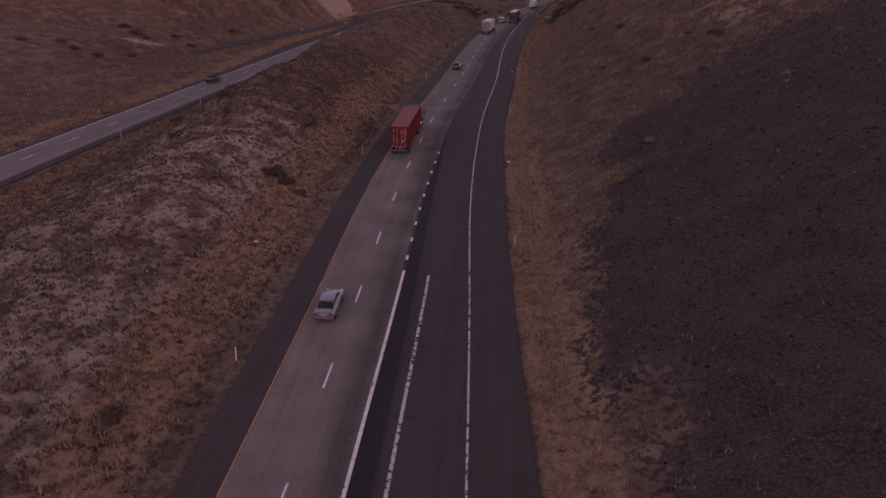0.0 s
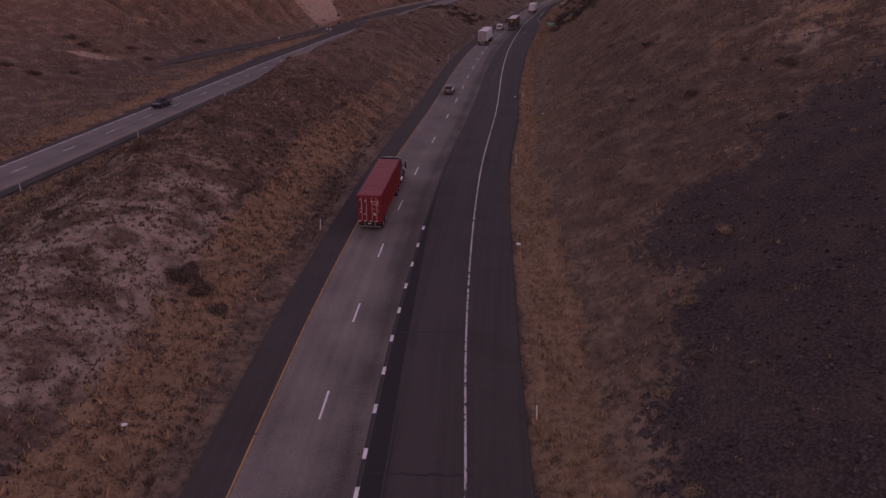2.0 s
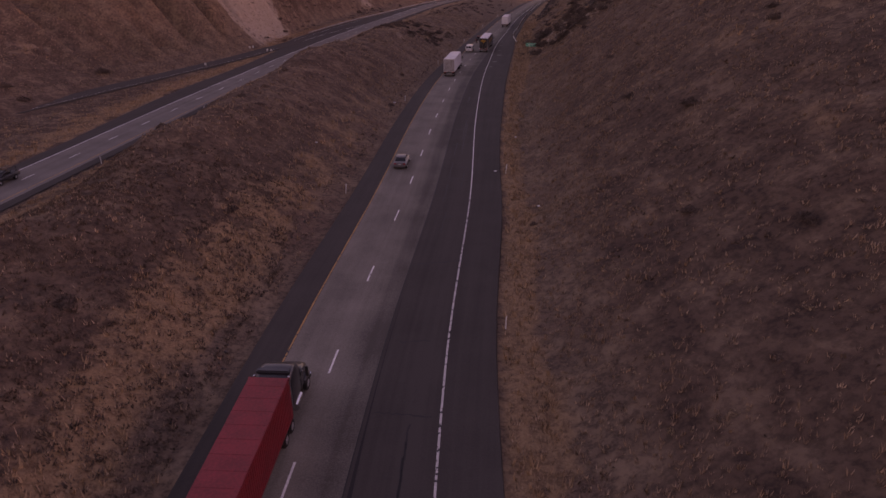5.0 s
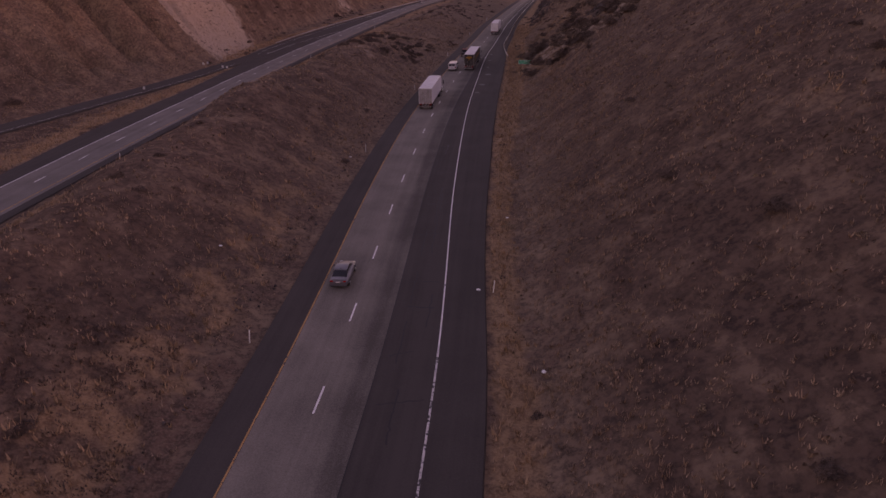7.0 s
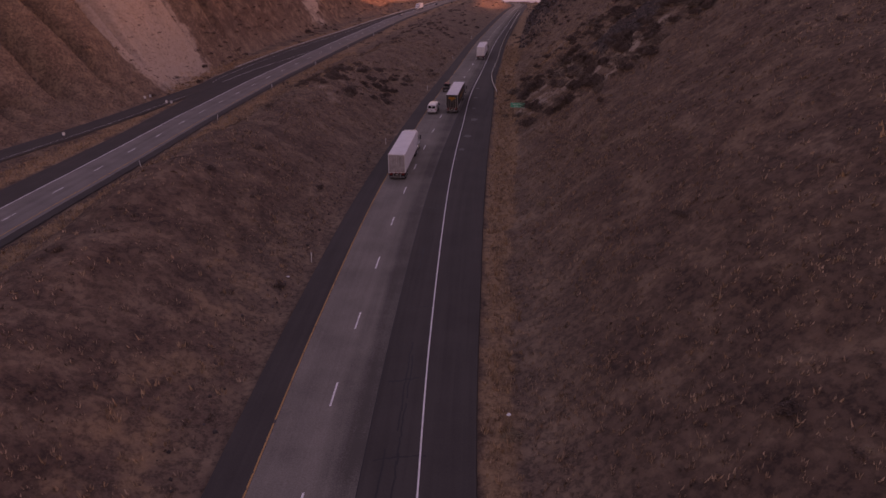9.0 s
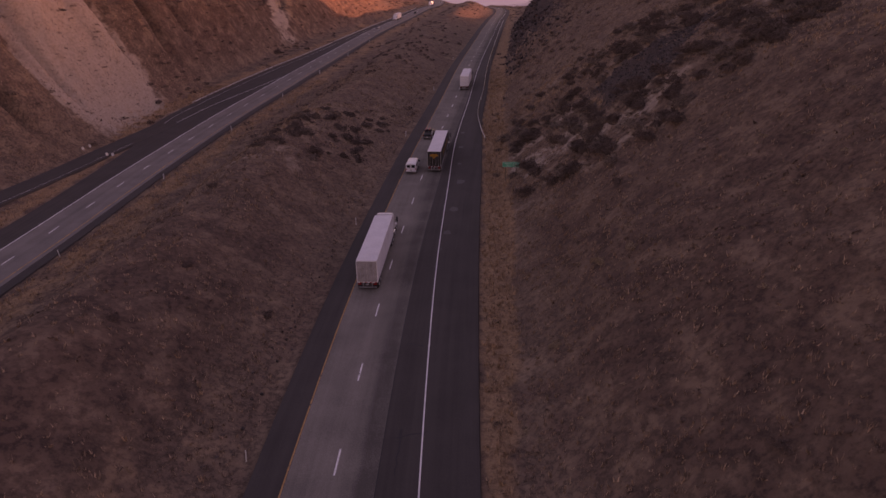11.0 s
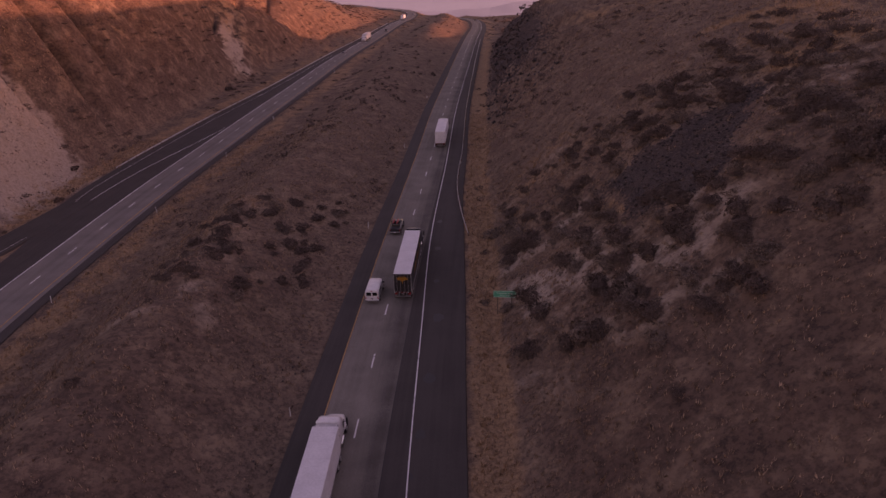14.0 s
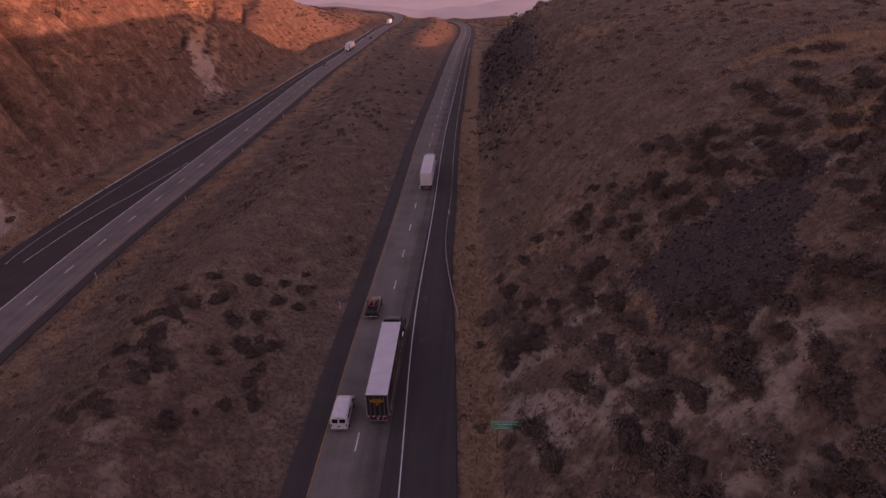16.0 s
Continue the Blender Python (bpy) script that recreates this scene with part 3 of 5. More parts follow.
LITTER = material("white_litter", (0.75, 0.75, 0.75), 0.6)

# ---------------------------------------------------------------- roads
def part(name, bm, mat, parent, label=""):
    me = bpy.data.meshes.new(name)
    bm.to_mesh(me)
    bm.free()
    me.materials.append(mat)
    ob = new(name, me)
    ob.parent = parent
    if label:
        ob["label"] = label
    return ob


road_near = tagged(strip("road", east_x, east_z, -2.9, east_pave, -40, 985, 0.0, ASPHALT, 0.7), "dark asphalt carriageway with cracks and worn lane markings", "road", kind="structure")
strip("concrete_lanes", east_x, east_z, 0.0, lambda y: np.minimum(7.2, east_edge(y) - 0.1), -40, 985, 0.02, CONCRETE, parent=road_near)["label"] = "two worn pale concrete lanes"
strip("edge_line", east_x, east_z, -0.16, -0.03, -40, 985, 0.03, YELLOW_PAINT, parent=road_near)["label"] = "yellow painted edge line"
strip("edge_line", east_x, east_z, lambda y: east_edge(y) - 0.065, lambda y: east_edge(y) + 0.065, 150, 985, 0.03, WHITE_PAINT, parent=road_near)["label"] = "white painted edge line"
strip("edge_line", east_x, east_z, lambda y: east_edge(y) - 0.08, lambda y: east_edge(y) + 0.08, -40, 150, 0.03, OLD_PAINT, parent=road_near)["label"] = "worn white painted edge line"
strip("gore_line", east_x, east_z, 7.2, 7.46, -40, 59.6, 0.03, WHITE_PAINT, parent=road_near)["label"] = "wide white painted line"
strip("gore_line", east_x, east_z, 9.7, 9.95, -40, 58.6, 0.03, OLD_PAINT, parent=road_near)["label"] = "worn white painted line"
for i in range(-2, 75):
    y = float(np.interp(i, (-2, 0, 6, 8, 11, 12, 21, 25, 32, 75), (18.4, 42.8, 115.6, 143.9, 179.7, 191.0, 304.8, 351.9, 436.0, 943.0))) - 1.5
    strip("lane_dash", east_x, east_z, 3.66, 3.82, y, y + 3.05, 0.03, WHITE_PAINT, parent=road_near)
for i in range(9):
    y = 61.9 + 4.32 * i
    strip("lane_dot", east_x, east_z, 7.2, 7.45, y, y + 0.95, 0.03, WHITE_PAINT, parent=road_near)
rng = random.Random(4)
crack_y = [38.5, 47.0, 60.8, 76.2, 88.0, 93.5, 101.0, 109.5, 118.0, 131.5, 143.0, 149.0, 156.5, 161.0, 172.0, 181.0, 193.0, 206.0, 221.0, 236.0]
for k, y0 in enumerate(crack_y):
    a0, b0 = (7.9, float(east_edge(y0)) + rng.choice([-0.6, 0.4, -2.0])) if k % 4 else (8.4, 10.8)
    wob, verts, faces = rng.uniform(-0.8, 0.8), [], []
    count = 14
    for i in range(count):
        o = a0 + (b0 - a0) * i / (count - 1)
        y = y0 + wob * i / count + rng.uniform(-0.10, 0.10)
        w_ = rng.uniform(0.03, 0.09) if k % 3 else rng.uniform(0.05, 0.14)
        for s in (-w_, w_):
            verts.append((float(east_x(y + s) + o * slant(east_x, y)), y + s, float(east_z(y + s)) + 0.012))
        if i:
            faces.append((2 * i - 2, 2 * i, 2 * i + 1, 2 * i - 1))
    mesh_object("crack", verts, faces, SEAL, road_near, False)
for k in range(14):
    y0, o = rng.uniform(80, 240), rng.choice([8.6, 9.3, 9.6, 10.4])
    verts, faces = [], []
    for i in range(12):
        y = y0 + i * rng.uniform(0.45, 0.62)
        x = o + rng.uniform(-0.08, 0.08)
        for s in (-0.06, 0.06):
            verts.append((float(east_x(y) + (x + s) * slant(east_x, y)), y, float(east_z(y)) + 0.014))
        if i:
            faces.append((2 * i - 2, 2 * i - 1, 2 * i + 1, 2 * i))
    mesh_object("crack", verts, faces, SEAL, road_near, False)
FRESH = paving("fresh_asphalt", (0.034, 0.031, 0.033), (0.024, 0.022, 0.023))
strip("patch", east_x, east_z, 7.5, spline([(-40, 8.9), (50, 8.8), (75, 8.6), (110, 7.6), (125, 7.52)]), -40, 125, 0.008, FRESH, parent=road_near)["label"] = "strip of fresh dark asphalt"
strip("joint", east_x, east_z, 7.2, 7.28, 59, 330, 0.012, SEAL, parent=road_near)
strip("joint", east_x, east_z, 8.9, 9.0, -40, 66, 0.012, SEAL, parent=road_near)
STAIN = material("oil_stain", (0.022, 0.020, 0.021), 0.5, spots=0.3)
for y0, o, r in ((252, 10.6, 0.7), (262, 10.9, 0.9), (276, 11.1, 1.0), (299, 9.6, 0.6), (287, 10.2, 0.5), (311, 9.0, 0.6), (246, 9.9, 0.5)):
    bm = bmesh.new()
    ring = [bm.verts.new((math.cos(a) * r * rng.uniform(0.6, 1.0), math.sin(a) * r * rng.uniform(0.9, 1.5), 0)) for a in np.linspace(0, 6.1, 14)]
    bm.faces.new(ring)
    part("oil_stain", bm, STAIN, road_near).matrix_world = on_road(east_x, east_z, y0, o) @ pose(0, 0, -0.022)

slip_line = spline([(330, -13.0), (343, -11.5), (369, -10.0), (395, -6.3), (408, -4.6)])
road_far = tagged(strip("road", west_x, west_z, west_out, 6.4, -40, 1110, 0.0, ASPHALT, 0.7), "far carriageway of pale concrete with dark asphalt shoulders", "road", kind="structure")
strip("concrete_lanes", west_x, west_z, -3.8, 4.7, -40, 1110, 0.02, CONCRETE_W, parent=road_far)["label"] = "two pale concrete lanes"
strip("edge_line", west_x, west_z, 3.65, 3.83, -40, 1110, 0.03, YELLOW_PAINT, parent=road_far)
strip("edge_line", west_x, west_z, -3.9, -3.7, -40, 1110, 0.03, WHITE_PAINT, parent=road_far)
strip("edge_line", west_x, west_z, slip_line, lambda y: slip_line(y) + 0.15, 330, 408, 0.03, WHITE_PAINT, parent=road_far)
for i in range(-5, 80):
    y = float(np.interp(i, (-5, 80), (34.5, 1050.0))) - 1.5
    if y > 975:
        break
    strip("lane_dash", west_x, west_z, -0.09, 0.09, y, y + 3.05, 0.03, WHITE_PAINT, parent=road_far)
strip("edge_line", west_x, west_z, lambda y: west_out(y) + 2.3, lambda y: west_out(y) + 2.45, 345, 560, 0.03, OLD_PAINT, parent=road_far)
# a slip road that leaves the far carriageway
ramp_x = spline([(150, -120.0), (212, -89.0), (240, -77.0), (264, -66.6), (276, -61.9), (293, -55.7), (307, -51.3), (324, -46.7), (343, -40.7), (369, -32.8)])
ramp_z = lambda y: west_z(y) + 0.05
ramp = tagged(strip("slip_road", ramp_x, ramp_z, -3.2, 3.2, 212, 350, 0.03, ASPHALT, 0.9), "dark asphalt slip road beside the far carriageway", "road", kind="structure")
strip("edge_line", ramp_x, ramp_z, 2.2, 2.32, 212, 330, 0.04, OLD_PAINT, parent=ramp)


# ---------------------------------------------------------------- roadside
def box(bm, x0, x1, y0, y1, z0, z1, bevel=0.0):
    made = bmesh.ops.create_cube(bm, size=1, matrix=Matrix.Translation(((x0 + x1) / 2, (y0 + y1) / 2, (z0 + z1) / 2)) @ Matrix.Diagonal((x1 - x0, y1 - y0, z1 - z0, 1)))
    if bevel:
        bmesh.ops.bevel(bm, geom=list({e for v in made["verts"] for e in v.link_edges}), offset=bevel, segments=2, affect="EDGES")
    return bm


def boxed(*args):
    return box(bmesh.new(), *args)


def tube(bm, radius, depth, m, sides=16, r2=None):
    bmesh.ops.create_cone(bm, cap_ends=True, segments=sides, radius1=radius, radius2=radius if r2 is None else r2, depth=depth, matrix=m)
    return bm


def ground_at(x, y):
    return float(land(x, y))


# marker posts along both carriageways
post = tagged(new("marker_post"), "thin white roadside marker post with a reflector", "marker post", "marker posts along the road")
part("shaft", boxed(-0.05, 0.05, -0.02, 0.02, -0.25, 1.25, 0.008), POST_WHITE, post)
part("reflector", boxed(-0.04, 0.04, -0.032, -0.018, 1.02, 1.18, 0.004), REFLECTOR, post)
spots = [(east_x, y, -2.9 - 1.0) for y in (45, 97, 152, 205, 258, 311, 364, 430)] + [(east_x, y, float(east_pave(y)) + 0.8) for y in (66, 120, 159)]
spots += [(west_x, y, 7.3) for y in (120, 150, 185, 224, 262, 300, 340, 378, 415, 455, 500)]
for i, (curve, y, o) in enumerate(spots):
    x = float(curve(y) + o * slant(curve, y))
    m = pose(x, y, ground_at(x, y) - 0.02, rng.uniform(-4, 4), rng.uniform(-6, 6), 0)
    if i:
        copy_thing(post, m)
    else:
        post.matrix_basis = m

# guard rail
rail_off = spline([(303, 14.6), (312, 13.2), (325, 11.6), (360, 11.2), (985, 11.0)])
guard = tagged(new("guard_rail"), "galvanised steel guard rail on short posts beside the shoulder", "guard rail")


def beam(curve, height, off, y0, y1, parent):
    ys = np.arange(y0, y1, 3.0)
    k = slant(curve, ys)
    prof = ((0.0, 0.45), (0.08, 0.52), (0.0, 0.60), (0.08, 0.68), (0.0, 0.75))
    verts, faces, n = [], [], len(ys)
    for dx, dz in prof:
        verts += list(zip(curve(ys) + (off(ys) - dx) * k, ys, height(ys) + dz))
    for r in range(len(prof) - 1):
        faces += [(r * n + i, r * n + i + 1, (r + 1) * n + i + 1, (r + 1) * n + i) for i in range(n - 1)]
    ob = mesh_object("beam", [tuple(map(float, v)) for v in verts], faces, GALV, parent, False)
    thick = ob.modifiers.new("thick", "SOLIDIFY")
    thick.thickness = 0.02
    me = bpy.data.meshes.new("post")
    bm = boxed(-0.08, 0.08, -0.08, 0.08, -0.9, 0.72, 0.01)
    bm.to_mesh(me)
    bm.free()
    me.materials.append(TIMBER)
    for y in np.arange(y0 + 1, min(y1, 470), 4.0):
        p = new("post", me)
        p.parent = parent
        p.location = (float(curve(y) + (off(y) + 0.1) * slant(curve, y)), float(y), float(height(y)))


beam(east_x, east_z, rail_off, 303, 620, guard)
marker = part("end_marker", boxed(-0.12, 0.12, -0.02, 0.02, 0.0, 1.1, 0.01), REFLECTOR, guard, "white reflective marker")
marker.location = (float(east_x(345) + rail_off(345) * 1.03), 345, float(east_z(345)))
guard_w = tagged(new("guard_rail"), "long galvanised guard rail along the far carriageway", "guard rail")
beam(west_x, west_z, lambda y: west_out(y) + 0.5, 372, 760, guard_w)

# the green sign beside the road
sign = tagged(new("road_sign"), "green road sign with white words on two posts in the grass", "road sign")
sx, sy = 41.2, 275.3
part("panel", boxed(-1.55, 1.55, -0.03, 0.03, 1.75, 2.75, 0.02), SIGN_GREEN, sign, "green sign panel")
for s in (-0.95, 0.95):
    part("post", boxed(s - 0.07, s + 0.07, 0.03, 0.15, -0.8, 2.6, 0.01), TIMBER, sign)
bm = bmesh.new()
for x0, x1, z0, z1 in ((-1.5, 1.5, 2.67, 2.70), (-1.5, 1.5, 1.80, 1.83), (-1.5, -1.47, 1.80, 2.70), (1.47, 1.5, 1.80, 2.70)):
    box(bm, x0, x1, -0.042, -0.030, z0, z1)
part("border", bm, SIGN_WHITE, sign)
for words, size, z in (("Manastash Ridge", 0.33, 2.30), ("Elevation 2672", 0.22, 1.95)):
    cu = bpy.data.curves.new("words", "FONT")
    cu.body, cu.size, cu.align_x, cu.extrude = words, size, "CENTER", 0.004
    cu.materials.append(SIGN_WHITE)
    t_ = new("lettering", cu)
    t_.parent = sign
    t_.matrix_local = pose(0, -0.038, z, 90, 0, 0)
sign.matrix_basis = pose(sx, sy, ground_at(sx, sy) + 0.35, 0, 0, -14)

# a sign gantry and small signs by the slip road
small = tagged(new("small_sign"), "small white sign plate on a timber post by the slip road", "road sign", "small signs by the slip road")
part("post", boxed(-0.05, 0.05, -0.05, 0.05, -0.4, 1.6, 0.01), TIMBER, small)
part("plate", boxed(-0.25, 0.25, -0.07, -0.05, 0.9, 1.6, 0.01), POST_WHITE, small)
for i, (x, y) in enumerate(((-51.2, 323.0), (-50.6, 325.5), (-44.2, 317.6), (-42.9, 317.3), (-57.0, 285.0))):
    m = pose(x, y, ground_at(x, y), 0, 3 * (i - 2), 10)
    if i:
        copy_thing(small, m)
    else:
        small.matrix_basis = m
# pieces of litter on the shoulder
for i, (x, y) in enumerate(((9.6, 93.0), (19.7, 146.0), (16.2, 159.0), (21.5, 176.0), (-19.0, 64.0), (2.0, 200.0), (-8.5, 165.0))):
    bm = bmesh.new()
    bmesh.ops.create_icosphere(bm, subdivisions=1, radius=0.2 if i != 0 else 0.32)
    for v in bm.verts:
        v.co = Vector((v.co.x * rng.uniform(0.5, 1.5), v.co.y * rng.uniform(0.6, 1.3), max(-0.02, v.co.z * 0.5)))
    bag = part("litter", bm, LITTER, None)
    tagged(bag, "crumpled white litter lying at the roadside", "litter", "litter by the road")
    bag.location = (x, y, ground_at(x, y) + 0.30)

# ---------------------------------------------------------------- vehicles
def wheel(parent, x, y, r, width, rim_mat=ALLOY):
    """A tyre with a dished rim and hub, its axle across the vehicle."""
    side = 1 if x > 0 else -1
    m = Matrix.Translation((x, y, r)) @ Matrix.Rotation(math.pi / 2, 4, "Y")
    bm = tube(bmesh.new(), r, width, m, 24)
    bmesh.ops.bevel(bm, geom=[e for e in bm.edges if e.is_manifold and e.calc_face_angle(0) > 1.0], offset=width * 0.16, segments=2, affect="EDGES")
    t = part("wheel", bm, TYRE, parent)
    bm = tube(bmesh.new(), r * 0.62, 0.03, Matrix.Translation((x + side * width * 0.48, y, r)) @ Matrix.Rotation(side * math.pi / 2, 4, "Y"), 16, r * 0.5)
    tube(bm, r * 0.2, 0.10, Matrix.Translation((x + side * width * 0.5, y, r)) @ Matrix.Rotation(side * math.pi / 2, 4, "Y"), 10, r * 0.12)
    part("rim", bm, rim_mat, t)
    return t


def loft(sections, sides=20, power=3.2, bottom=None):
    """A closed body through rounded-box sections (y, half width, low, high)."""
    bm = bmesh.new()
    rings = []
    for y, hw, lo, hi in sections:
        ring = []
        for i in range(sides):
            a = 2 * math.pi * i / sides
            c, s = math.cos(a), math.sin(a)
            ring.append(bm.verts.new((hw * math.copysign(abs(c) ** (2 / power), c), y, (lo + hi) / 2 + (hi - lo) / 2 * math.copysign(abs(s) ** (2 / power), s))))
        rings.append(ring)
    for a, b in zip(rings, rings[1:]):
        for i in range(sides):
            bm.faces.new((a[i], a[(i + 1) % sides], b[(i + 1) % sides], b[i]))
    bm.faces.new(rings[0])
    bm.faces.new(rings[-1][::-1])
    bmesh.ops.recalc_face_normals(bm, faces=bm.faces)
    for f in bm.faces:
        f.smooth = len(f.verts) == 4
    return bm


def panel(corners, thick=0.02):
    """A thin slab over four corners."""
    bm = bmesh.new()
    f = bm.faces.new([bm.verts.new(c) for c in corners])
    bmesh.ops.solidify(bm, geom=[f], thickness=thick)
    return bm


def sedan(paint_, label, plate=True):
    car = tagged(new("car"), label, "car", "cars on the road")
    L = 4.75
    part("body", loft([(0.0, 0.74, 0.36, 0.86), (0.10, 0.86, 0.30, 0.96), (0.45, 0.91, 0.24, 1.02), (1.1, 0.92, 0.22, 1.02), (2.3, 0.92, 0.22, 0.98), (3.3, 0.92, 0.22, 0.96), (3.9, 0.90, 0.24, 0.88), (4.45, 0.84, 0.28, 0.78), (4.68, 0.72, 0.34, 0.68), (L, 0.58, 0.38, 0.58)]), paint_, car)
    part("cabin", loft([(0.62, 0.70, 0.9, 1.0), (1.15, 0.69, 0.9, 1.30), (1.55, 0.66, 0.9, 1.42), (2.2, 0.66, 0.9, 1.46), (2.75, 0.66, 0.9, 1.42), (3.15, 0.70, 0.9, 1.20), (3.55, 0.74, 0.9, 0.99)], 20, 3.6), GLASS, car, "dark tinted glass")
    part("roof", loft([(1.30, 0.56, 1.33, 1.405), (1.5, 0.63, 1.38, 1.445), (2.2, 0.64, 1.42, 1.485), (2.7, 0.62, 1.38, 1.445), (2.82, 0.55, 1.33, 1.40)], 16, 3), paint_, car)
    for s in (-1, 1):
        for y0, y1, za, zb in ((0.66, 1.36, 1.01, 1.40), (3.46, 2.74, 1.00, 1.42)):
            part("pillar", panel([(s * 0.74, y0, za), (s * 0.74, y0 + 0.10, za), (s * 0.63, y1 + 0.08, zb), (s * 0.63, y1 - 0.02, zb)], 0.05), paint_, car)
        part("pillar", panel([(s * 0.735, 2.02, 0.98), (s * 0.735, 2.10, 0.98), (s * 0.665, 2.10, 1.42), (s * 0.665, 2.02, 1.42)], 0.03), BLACK_PLASTIC, car)
        part("tail_light", box(bmesh.new(), s * 0.60 - 0.17, s * 0.60 + 0.17, -0.005, 0.14, 0.74, 0.90, 0.03), TAIL_RED, car, "red tail light")
        part("headlight", box(bmesh.new(), s * 0.62 - 0.14, s * 0.62 + 0.14, 4.42, 4.62, 0.58, 0.72, 0.03), HEAD_CLEAR, car)
        part("mirror", box(bmesh.new(), s * 1.0 - 0.10, s * 1.0 + 0.10, 2.95, 3.08, 0.95, 1.09, 0.03), paint_, car)
        for y in (0.98, 3.78):
            wheel(car, s * 0.80, y, 0.33, 0.22)
    part("boot_lid", box(bmesh.new(), -0.62, 0.62, 0.04, 0.62, 0.99, 1.03, 0.015), paint_, car)
    part("bumper", box(bmesh.new(), -0.80, 0.80, -0.06, 0.14, 0.36, 0.62, 0.05), paint_, car)
    part("number_plate", box(bmesh.new(), -0.20, 0.20, -0.03, 0.02, 0.70, 0.83, 0.01), WHITE_MARK, car, "pale number plate")
    part("antenna", box(bmesh.new(), -0.02, 0.02, 1.42, 1.54, 1.44, 1.52, 0.008), BLACK_PLASTIC, car)
    return car


def van():
    v = tagged(new("van"), "white passenger van with dark rear windows on the road", "van")
    part("body", loft([(0.0, 0.96, 0.42, 1.98), (0.08, 1.0, 0.36, 2.08), (0.5, 1.01, 0.32, 2.12), (3.6, 1.01, 0.32, 2.12), (4.2, 1.0, 0.32, 2.04), (4.55, 0.99, 0.32, 1.62), (4.75, 0.98, 0.32, 1.32), (5.3, 0.96, 0.34, 1.16), (5.6, 0.88, 0.40, 1.0)], 24, 5), CAB_WHITE, v)
    for s in (-1, 1):
        part("rear_window", box(bmesh.new(), s * 0.43 - 0.34, s * 0.43 + 0.34, -0.02, 0.03, 1.30, 1.84, 0.04), GLASS, v, "dark rear window")
        for y0, y1 in ((0.5, 1.4), (1.55, 2.45), (3.35, 4.1)):
            part("side_window", box(bmesh.new(), s * 0.985 - 0.02, s * 0.985 + 0.02, y0, y1, 1.28, 1.82, 0.015), GLASS, v)
        part("tail_light", box(bmesh.new(), s * 0.87 - 0.07, s * 0.87 + 0.07, -0.03, 0.05, 0.82, 1.18, 0.02), TAIL_RED, v)
        part("mirror", box(bmesh.new(), s * 1.14 - 0.11, s * 1.14 + 0.11, 4.2, 4.32, 1.25, 1.55, 0.03), BLACK_PLASTIC, v)
        for y in (1.15, 4.65):
            wheel(v, s * 0.88, y, 0.37, 0.24)
    part("windscreen", panel([(-0.86, 4.62, 1.42), (0.86, 4.62, 1.42), (0.80, 4.27, 1.98), (-0.80, 4.27, 1.98)], 0.03), GLASS, v)
    part("bumper", box(bmesh.new(), -0.98, 0.98, -0.14, 0.06, 0.42, 0.62, 0.04), CHROME, v)
    part("number_plate", box(bmesh.new(), -0.16, 0.16, -0.05, 0.0, 0.78, 0.92, 0.01), BLACK_PLASTIC, v)
    part("brake_lamp", box(bmesh.new(), -0.12, 0.12, -0.02, 0.04, 1.98, 2.05, 0.01), TAIL_RED, v)
    return v


